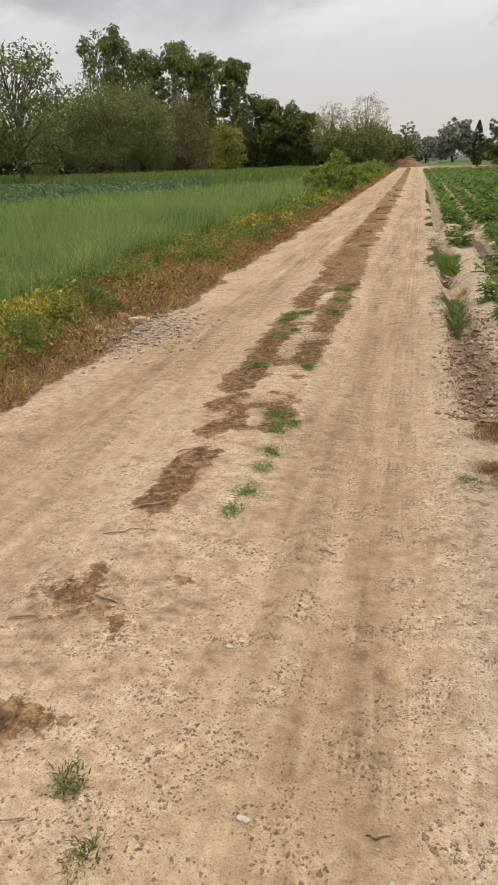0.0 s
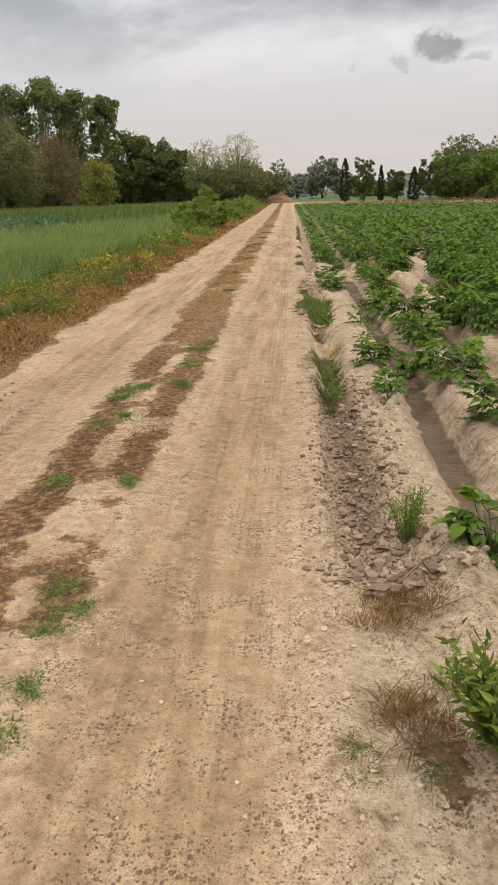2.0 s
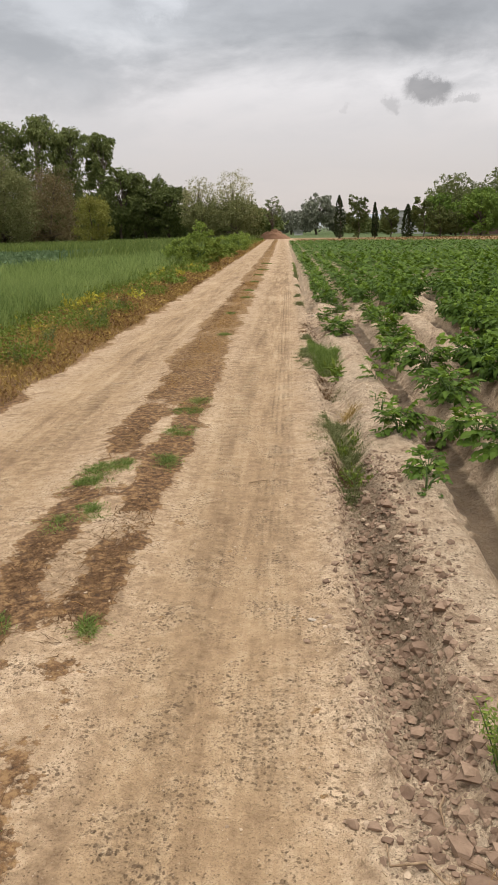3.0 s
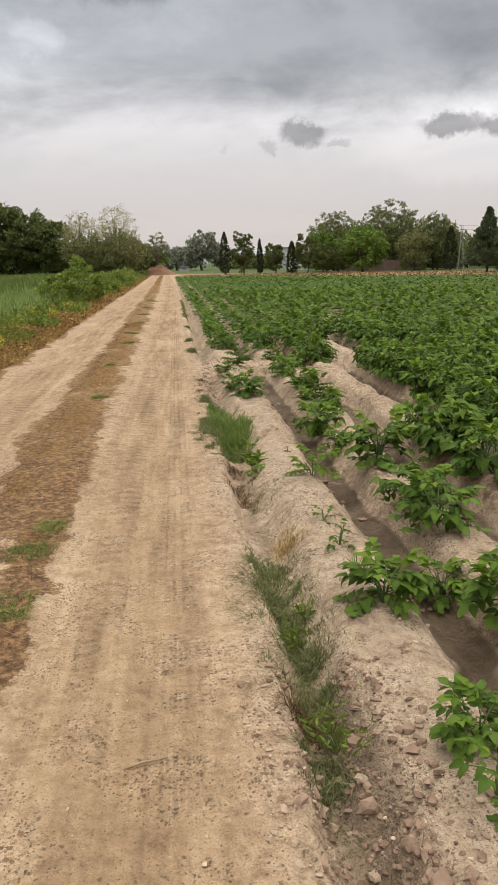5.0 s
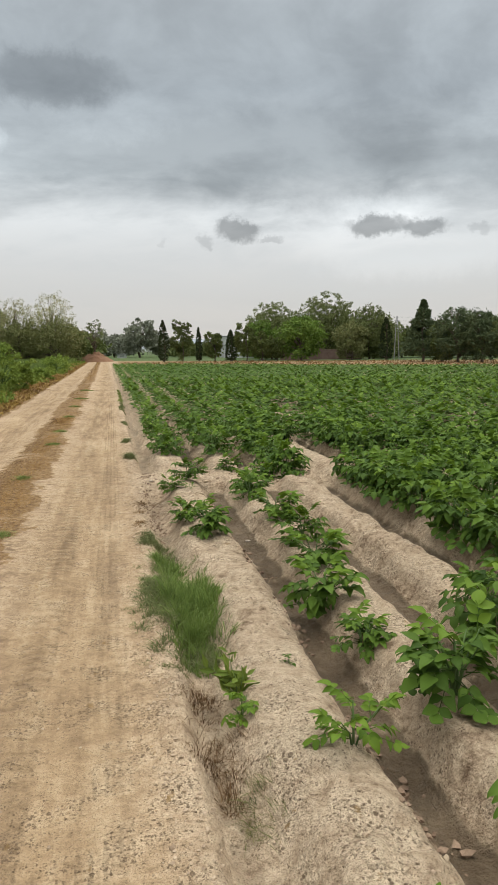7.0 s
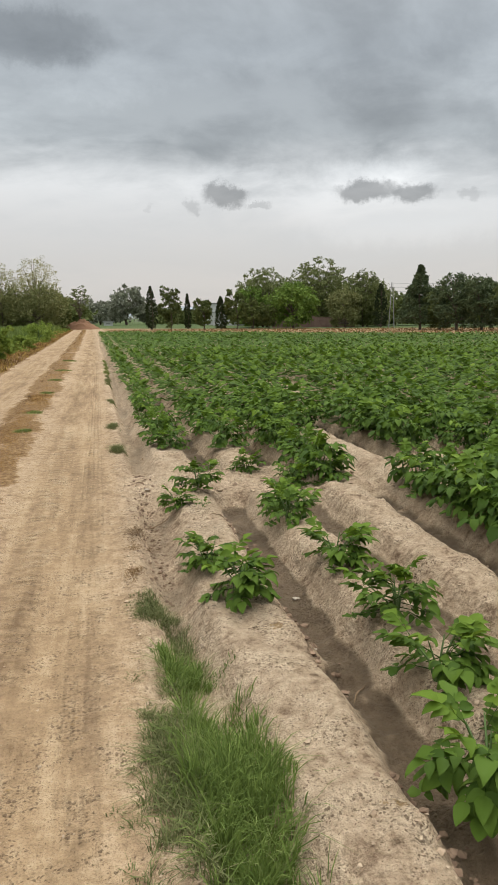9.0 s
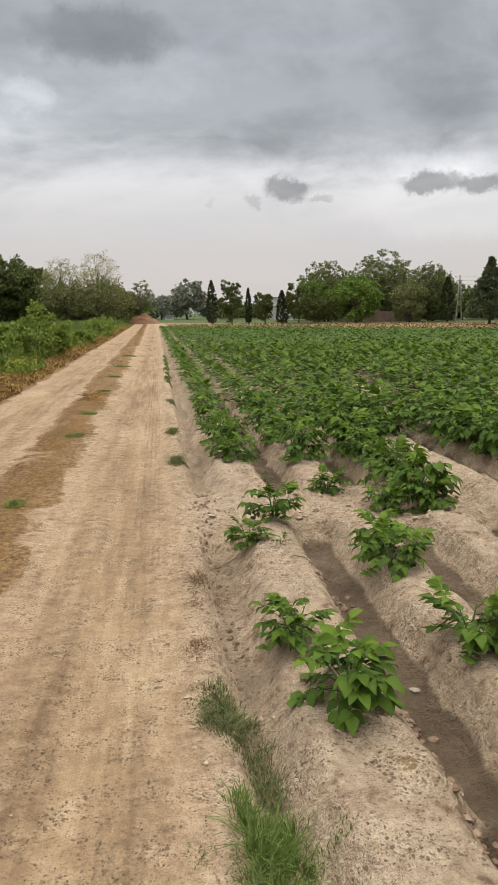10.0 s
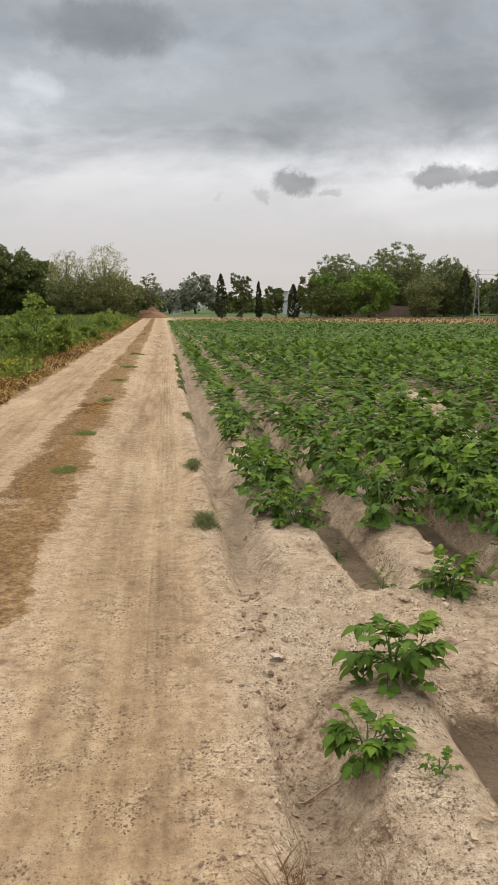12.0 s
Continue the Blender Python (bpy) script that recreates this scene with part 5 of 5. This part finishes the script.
def bent_blades(base, lean, length, width, bow):
    """Blades of three segments that bow over towards their tips; five triangles each."""
    n = len(base)
    turn = rng.uniform(0, math.pi, n)
    side = np.stack([np.cos(turn), np.sin(turn), np.zeros(n)], 1) * (width * 0.5)[:, None]
    L, b = length[:, None], bow[:, None]
    rows = []
    for q, w in ((0.0, 0.9), (0.4, 1.0), (0.75, 0.65)):
        p = base + np.array([0, 0, 1.0]) * L * (q - 0.45 * b * q * q) + lean * L * b * q * q
        rows += [p - side * w, p + side * w]
    tip = base + np.array([0, 0, 1.0]) * L * (1 - 0.55 * b) + lean * L * b
    tip[:, 2] = np.maximum(tip[:, 2], base[:, 2] + 0.006)
    v = np.stack(rows + [tip], 1).reshape(-1, 3)
    i = np.arange(n)[:, None] * 7
    return v, np.concatenate([i + k for k in ([0, 1, 3], [0, 3, 2], [2, 3, 5], [2, 5, 4], [4, 5, 6])], 0)


def grass_clump(name, x, y, rx, ry, h, mat, label, tufts, per, bow=0.6, wide=0.0036):
    """Grass that springs in many small tufts over an oval patch of ground."""
    mid = rng.normal(0, 0.52, (tufts * 3, 2))
    keep = fbm(mid[:, 0] * 2.1 + x * 7, mid[:, 1] * 2.1 + y * 3, 2, 183) + 0.35 > rng.uniform(-0.4, 0.8, tufts * 3)
    mid = mid[keep][:tufts]
    tufts = len(mid)
    q = np.minimum(np.linalg.norm(mid, axis=1), 1.25)
    mid = mid * [rx, ry]
    k = np.repeat(np.arange(tufts), per)
    n = len(k)
    off = rng.normal(0, 0.018, (n, 2))
    p = mid[k] + off
    z0 = float(height(x, y))
    base = np.column_stack([p, height(p[:, 0] + x, p[:, 1] + y) - z0 - 0.004])
    lean = np.column_stack([off / 0.02 * 0.45 + rng.normal(0, 0.42, (n, 2)) + rng.normal(0, 0.35, (tufts, 2))[k], np.zeros(n)])
    tall = h * rng.uniform(0.6, 1.15, tufts)[k] * np.maximum(1.08 - 0.5 * q[k] ** 2, 0.3) * rng.uniform(0.45, 1.15, n)
    v, f = bent_blades(base, lean, tall, wide * rng.uniform(0.6, 1.4, n), bow * rng.uniform(0.5, 1.3, n))
    ob = new(name, mesh_from(name, v, f, mat))
    ob.location = (x, y, z0)
    return tagged(ob, label, "grass", "grass tufts along the track", "stuff" if name.endswith("tuft") else "")


def weed(x, y, h, r, mat, label, stalks=7, per=14, leaf=0.035, name="weed", group="weeds along the track"):
    z0 = float(height(x, y))
    base = thing(name, pose(x, y, z0), label, "weed", group)
    lp, la = [], []
    for k in range(stalks):
        a = rng.uniform(0, 2 * math.pi)
        tip = np.array([math.cos(a) * r * rng.uniform(0.3, 1), math.sin(a) * r * rng.uniform(0.3, 1), h * rng.uniform(0.6, 1)])
        t = np.linspace(0, 1, 4)[:, None]
        line = tip * (0.25 + 0.75 * t) * [1, 1, 0] + tip * t * [0, 0, 0.4] + tip * t**0.7 * [0, 0, 0.6] - [0, 0, 0.01]
        part("stalk", mesh_from("stalk", *tube(line, [0.0024, 0.002, 0.0016, 0.001], 4), M_STEM, True), base)
        q = rng.uniform(0.04, 1.0, per)
        lp.append(np.stack([np.interp(q, t[:, 0], line[:, i]) for i in range(3)], 1))
        lp[-1] = lp[-1] + rand_dirs(per) * rng.uniform(0, 1, per)[:, None] * r * 0.45 * (0.45 + 0.55 * q[:, None])
        la.append(rand_dirs(per, -0.1))
    lp, la = np.concatenate(lp), np.concatenate(la)
    L = leaf * rng.uniform(0.7, 1.5, len(lp))
    v, f = cards(lp + la * (L * 0.5)[:, None], la, rand_dirs(len(lp)), L, L * 0.34)
    v[:, 2] = np.maximum(v[:, 2], 0.003)
    part("foliage", mesh_from("foliage", v, f, mat), base)
    return base


def plant_tufts():
    low = "low green creeping grass patch on the track"
    for x, y, r in ((-1.24, 7.0, .13), (-1.1, 7.28, .1), (-1.27, 7.25, .1), (-1.1, 6.5, .09), (-.82, 4.2, .085), (-.77, 3.95, .085), (-.68, 4.05, .05), (-.72, 3.6, .075), (-.74, 3.38, .06), (-.76, 3.08, .055), (-.77, 2.86, .05),
                    (-.83, 8.17, .12), (-.82, 7.42, .1), (-.86, 8.8, .12), (-.8, 9.2, .1), (-1.17, 5.31, .07), (-.81, 1.25, .05), (-.68, 1.07, .035), (-1.24, 6.33, .07), (-.78, 5.32, .05),
                    (-.98, 19.35, .1), (-1.0, 21.3, .12), (-1.0, 24.4, .14), (-1.02, 27.6, .17), (-.98, 31.0, .2), (-1.08, 16.15, .07), (-1.0, 36, .25), (-.95, 13.4, .07)):
        grass_clump("grass_patch", x, y, r * 1.0, r * 1.6, 0.03 if y < 5 else 0.045 if y < 10 else 0.06, M_PATCH if y < 2 else M_TUSSOCK if y < 9 else M_GRASS, low, int((400 if y < 10 else 700) * r) + 4, 16, 1.15, 0.004)
    tall = "thick green grass tuft beside the ditch"
    for x, y, r, h, n in ((0.26, 22.5, .1, .05, 300),
                          (0.26, 26.0, .14, .05, 300), (0.24, 26.9, .18, .06, 360), (0.27, 28.2, .18, .06, 360), (0.24, 29.6, .22, .06, 400), (0.26, 31.0, .2, .06, 380), (0.25, 33, .24, .07, 400), (0.24, 35, .24, .07, 400)):
        grass_clump("grass_tuft", x - 0.02, y, 0.05, r * 2.4, h * 1.5, M_DITCHMAT if n < 370 else M_GRASS, tall, int(n / 8), 18, 0.9, 0.0055)
    grass_clump("grass_clump", 0.42, 11.5, 0.15, 0.62, 0.24, M_TUSSOCK, "tall dense bright green grass in the ditch", 250, 22, 0.62, 0.0042)
    grass_clump("grass_clump", 0.36, 12.35, 0.1, 0.2, 0.15, M_TUSSOCK, "dense green grass at the end of the clump", 60, 30, 0.75)
    for x, y, rx, ry, h, n in ((0.28, 11.5, 0.15, 0.75, 0.085, 230), (0.44, 10.95, 0.1, 0.22, 0.09, 60), (0.3, 13.02, 0.11, 0.2, 0.07, 70), (0.4, 12.75, 0.05, 0.3, 0.06, 36), (0.22, 17.58, 0.06, 0.16, 0.11, 44), (0.21, 19.3, 0.055, 0.22, 0.1, 40),
                              (0.4, 8.15, 0.12, 0.3, 0.085, 90), (0.38, 8.52, 0.11, 0.2, 0.08, 60), (0.44, 7.75, 0.08, 0.18, 0.08, 44), (0.42, 7.4, 0.09, 0.16, 0.07, 40), (0.38, 7.0, 0.08, 0.2, 0.07, 30)):
        grass_clump("ditch_grass", x, y, rx, ry, h, M_DITCHMAT, "matted grey-green creeping grass on the ditch edge", n, 30, 1.0, 0.0034)
    for x, y, rx, ry, h, mat, n in ((0.37, 7.3, 0.11, 0.14, 0.1, M_DARKSTRAW, 36), (0.52, 8.78, 0.08, 0.14, 0.13, M_DRYGRASS, 22), (0.38, 9.85, 0.08, 0.2, 0.09, M_DARKSTRAW, 30), (0.36, 10.4, 0.08, 0.16, 0.09, M_DARKSTRAW, 24),
                                   (0.5, 4.03, 0.2, 0.16, 0.085, M_RUSTGRASS, 70), (0.52, 3.5, 0.16, 0.18, 0.085, M_RUSTGRASS, 56), (0.22, 13.52, 0.06, 0.14, 0.04, M_RUSTGRASS, 26), (0.22, 14.05, 0.04, 0.1, 0.03, M_RUSTGRASS, 14)):
        grass_clump("dead_grass_tuft", x, y, rx, ry, h, mat, "dry dead grass stalks fallen in the ditch", n, 16, 1.15, 0.0024)
    mixed = "low grey-green grass and weeds in the ditch"
    for x, y, r, h in ((0.40, 7.65, .17, .06), (0.38, 8.15, .16, .055), (0.38, 7.9, .15, .05), (0.37, 7.4, .12, .05), (0.45, 8.45, .1, .05), (0.5, 9.6, .08, .06), (0.31, 3.28, .05, .04), (0.5, 3.38, .09, .06), (0.55, 2.7, .08, .05)):
        grass_tuft(x, y, r, h, M_PATCH, mixed, int(3600 * r), 0.003, "ditch_grass", 1.1, "grass tufts along the track", True)
    dead = "matted dead straw-brown grass in the ditch"
    for x, y, r, h in ((0.56, 4.12, .1, .06), (0.42, 10.0, .09, .06), (0.47, 3.4, .1, .07), (0.28, 14.3, .08, .06)):
        grass_tuft(x, y, r, h, M_DARKSTRAW, dead, int(3000 * r), 0.003, "dead_grass_tuft", 1.3, "grass tufts along the track", True)
    grass_tuft(0.76, 8.12, 0.035, 0.16, M_GRASS, "thin upright grass sprig on the ridge", 40, 0.005, "grass_sprig", 0.2)
    weed(0.6, 4.5, 0.25, 0.1, M_BUSHLEAF, "pale green upright weed on the ditch bank", 20, 56, 0.017)
    weed(0.69, 3.36, 0.36, 0.17, M_WEED, "bushy green weed with narrow leaves", 26, 44, 0.04)
    weed(0.8, 3.1, 0.28, 0.16, M_BUSHLEAF, "bushy green weed with narrow leaves", 16, 40, 0.034)
    weed(0.53, 10.38, 0.16, 0.12, M_WEED, "broad-leaved green weed in the ditch", 8, 8, 0.07)
    weed(0.47, 7.15, 0.13, 0.15, M_WEED, "low sprawling weed among dry stalks in the ditch", 14, 14, 0.03)
    weed(0.42, 7.85, 0.1, 0.14, M_WEED, "low sprawling weed among dry stalks in the ditch", 14, 14, 0.026)
    weed(0.5, 8.0, 0.1, 0.08, M_WEED, "small green weed in the ditch", 5, 8, 0.03)
    r = np.random.default_rng(5)
    for k in range(34):
        y = 4.6 + k * 0.95 + r.uniform(-0.4, 0.4)
        x = -3.3 - r.uniform(0, 0.9)
        yellow = r.random() < 0.3 or k < 2
        weed(x, y, r.uniform(0.25, 0.5), r.uniform(0.15, 0.3), M_YELLOW if yellow else M_WEED, "yellowing bushy weed on the verge" if yellow else "green bushy weed on the verge", 9, 20, 0.05 + 0.0012 * y)
    for k in range(60):
        y = 5.2 + 12 * r.random() ** 1.4
        x = -2.95 - r.uniform(0, 1.15)
        tint = (M_WEED, M_GRASS, M_DITCHMAT, M_RUSTGRASS, M_WEED)[k % 5]
        lab = "brown dried-up weed on the verge" if tint is M_RUSTGRASS else "straggly green weed among dry grass on the verge"
        weed(x, y, r.uniform(0.14, 0.4), r.uniform(0.1, 0.2), tint, lab, 9, 26, 0.032)
    for x, y in ((-3.55, 5.75), (-3.8, 6.1), (-3.45, 6.4), (-3.9, 6.6)):
        weed(x, y, 0.3, 0.28, M_YELLOW, "yellowing bushy weed on the verge", 12, 44, 0.042)


plant_tufts()


def verge_bush(x, y, h, r, label):
    base = thing("leafy_bush", pose(x, y, float(height(x, y)) - 0.02), label, "bush", "bushes on the verge")
    c, s = envelope("bush", h, r, 60)
    v, f = trunk_and_limbs(h, r, c[:14], 0.02, 0.05)
    part("stem", mesh_from("stem", v, f, M_STEM, True), base)
    v, f = crown_leaves(c, s, 34, 0.11, 0.6)
    part("crown", mesh_from("crown", v, f, M_BUSHLEAF), base)


for bx, by, bh, br in ((-3.75, 33.5, 1.9, 0.72), (-3.35, 35.2, 1.35, 0.6), (-4.5, 32.6, 1.3, 0.6), (-3.8, 58, 1.4, 1.0), (-4.2, 61, 1.3, 1.1), (-3.6, 46, 0.8, 0.7), (-4.1, 40, 0.9, 0.8)):
    verge_bush(bx, by, bh, br, "leafy light green bush on the verge")

# ---- clods, stones and twigs ----


def lump_mesh(name, mat, seed):
    bm = bmesh.new()
    bmesh.ops.create_icosphere(bm, subdivisions=2, radius=1.0)
    r = random.Random(seed)
    for v in bm.verts:
        v.co *= r.uniform(0.55, 1.25) + 0.25 * noise.noise(v.co * 1.3 + Vector((seed, 0, 0)))
        v.co.z *= 0.72
    return bm_mesh(name, bm, mat)


def lumps_stuff(name, label, mat, pts, radii):
    bm = bmesh.new()
    bmesh.ops.create_icosphere(bm, subdivisions=1, radius=1.0)
    V = np.array([v.co[:] for v in bm.verts])
    F = np.array([[v.index for v in f.verts] for f in bm.faces])
    bm.free()
    n = len(pts)
    jit = rng.uniform(0.45, 1.35, (n, len(V), 1))
    flat = np.stack([rng.uniform(0.8, 1.3, n), rng.uniform(0.8, 1.3, n), rng.uniform(0.5, 0.85, n)], 1)[:, None]
    W = (V[None] * jit * flat * radii[:, None, None] + pts[:, None] + np.array([0, 0, 0.25]) * radii[:, None, None]).reshape(-1, 3)
    f = (F[None] + np.arange(n)[:, None, None] * len(V)).reshape(-1, 3)
    tagged(new(name, mesh_from(name, W, f, mat)), label, "soil", kind="stuff")


def build_crumbs():
    p = np.stack([rng.normal(0.46, 0.11, 3000), rng.uniform(4.2, 7.5, 3000)], 1)
    lumps_stuff("clods", "loose brown soil clods in the ditch", M_DARKCLOD, on_land(p), 0.004 + 0.016 * rng.random(len(p)) ** 3.5)
    p = np.stack([rng.normal(-2.5, 0.26, 3000), rng.normal(6.35, 0.42, 3000)], 1)
    lumps_stuff("clods", "broken grey-brown clods on the track's edge", M_GREYCLOD, on_land(p), 0.004 + 0.02 * rng.random(len(p)) ** 3.5)
    p = np.stack([rng.uniform(0.15, 2.6, 9000), rng.uniform(3, 19, 9000)], 1)
    p = p[(lattice_noise(p[:, 0] * 2, p[:, 1] * 2, 171) > -0.1) & (height(p[:, 0], p[:, 1]) > -0.09)]
    lumps_stuff("soil_crumbs", "dry crumbs of soil on the ridges", M_CLOD, on_land(p), 0.003 + 0.01 * rng.random(len(p)) ** 3)
    p = np.stack([rng.normal(0.24, 0.06, 5000), rng.uniform(2, 18, 5000)], 1)
    p = p[fbm(p[:, 0] * 2, p[:, 1] * 1.4, 2, 175) > -0.2]
    lumps_stuff("edge_crumbs", "crumbling soil along the track's edge", M_CLOD, on_land(p), 0.002 + 0.008 * rng.random(len(p)) ** 4)
    p = np.stack([rng.uniform(-2.4, 0.25, 2600), rng.uniform(0.5, 16, 2600)], 1)
    lumps_stuff("grit", "small grit and crumbs on the track", M_CLOD, on_land(p), 0.002 + 0.006 * rng.random(len(p)) ** 4)
    p = np.stack([rng.normal(0.5, 0.1, 230), 4.15 + 3.0 * rng.random(230) ** 1.8], 1)
    lumps_stuff("clods", "tumbled brown lumps of earth in the ditch", M_DARKCLOD, on_land(p), 0.01 + 0.026 * rng.random(len(p)) ** 2.5)
    p = np.stack([rng.normal(1.0, 0.05, 700), rng.uniform(8, 15.3, 700)], 1)
    p = p[lattice_noise(p[:, 0] * 0, p[:, 1] * 1.6, 179) > 0.05]
    lumps_stuff("furrow_crumbs", "dark crumbs fallen into the furrow", M_DARKCLOD, on_land(p), 0.004 + 0.02 * rng.random(len(p)) ** 3)
    p = np.stack([rng.normal(0.38, 0.05, 500), rng.uniform(13.3, 16.5, 500)], 1)
    lumps_stuff("ditch_crumbs", "crumbs of soil fallen into the ditch", M_DARKCLOD, on_land(p), 0.003 + 0.014 * rng.random(len(p)) ** 3)
    p = np.stack([rng.uniform(0.5, 2.4, 900), rng.uniform(15.2, 16.6, 900)], 1)
    lumps_stuff("bund_crumbs", "pale broken crust on the earth bank", M_CLOD, on_land(p), 0.003 + 0.018 * rng.random(len(p)) ** 5)
    shapes = [lump_mesh("clod", M_DARKCLOD if k % 2 else M_CLOD, k) for k in range(5)]
    r = random.Random(3)
    places = [(0.72 + r.gauss(0, 0.14), 4.35 + r.gauss(0, 0.2), r.uniform(0.008, 0.02)) for _ in range(34)]
    places += [(0.47 + r.gauss(0, 0.08), r.uniform(4.9, 7.0), r.uniform(0.012, 0.024)) for _ in range(18)]
    places += [(-2.75 + r.gauss(0, 0.15), 6.6 + r.gauss(0, 0.25), r.uniform(0.03, 0.06)) for _ in range(10)]
    places += [(r.uniform(0.7, 2.2), r.uniform(15.4, 16.5), r.uniform(0.012, 0.03)) for _ in range(14)]
    places += [(r.uniform(0.18, 0.3), r.uniform(13.4, 16), r.uniform(0.006, 0.015)) for _ in range(14)]
    for x, y, s in places:
        ob = new("clod", shapes[r.randrange(5)])
        ob.matrix_world = pose(x, y, float(height(x, y)) + s * 0.3, 0, 0, r.uniform(0, 360)) @ Matrix.Diagonal((s * 1.2, s, s * 0.9, 1))
        tagged(ob, "dry lump of pale soil", "clod", "clods of soil")
    for x, y, s in ((-0.35, 1.26, 0.012), (1.13, 13.3, 0.022), (1.02, 12.6, 0.014), (1.12, 8.75, 0.024), (1.1, 8.4, 0.016), (0.42, 15.62, 0.022), (-0.55, 1.9, 0.01), (0.1, 5.4, 0.012)):
        ob = new("stone", lump_mesh("stone", M_STONE, int(s * 1e4)))
        ob.matrix_world = pose(x, y, float(height(x, y)) + s * 0.3) @ Matrix.Diagonal((s * 1.3, s, s * 0.8, 1))
        tagged(ob, "small pale stone lying on the soil", "stone", "stones")
    for k, (x, y, ln, a) in enumerate([(-0.18, 7.07, .14, 10), (-1.15, 2.8, .2, 30), (-1.2, 2.55, .16, 15), (-0.95, 1.1, .18, 20), (-1.05, 1.05, .14, 10), (-1.05, 2.05, .1, 160), (-0.02, 1.27, .06, 5), (-1.3, 1.9, .12, 20), (0.45, 14.9, .2, 15),
                                       (0.86, 14.5, .12, 5), (1.1, 12.2, .16, 50), (-1.2, 3.5, .12, 40), (-0.3, 2.6, .08, 160), (0.35, 4.2, .3, -40), (0.6, 4.05, .34, -20), (0.42, 4.45, .2, 75), (0.66, 4.25, .3, 12), (0.5, 3.55, .22, 120)]):
        r2 = np.random.default_rng(k)
        t = np.linspace(-0.5, 0.5, 6)
        px, py = t * ln, r2.normal(0, ln * 0.05, 6)
        c, s = math.cos(radians(a)), math.sin(radians(a))
        wx, wy = x + px * c - py * s, y + px * s + py * c
        v, f = tube(np.stack([wx, wy, height(wx, wy) + 0.004 + 0.05 * ln * (1 - (2 * t) ** 2)], 1), [0.002, 0.0035, 0.004, 0.0035, 0.003, 0.0015], 5)
        tagged(new("twig", mesh_from("twig", v, f, M_TWIG, True)), "dry brown twig lying on the ground", "twig", "twigs")


build_crumbs()
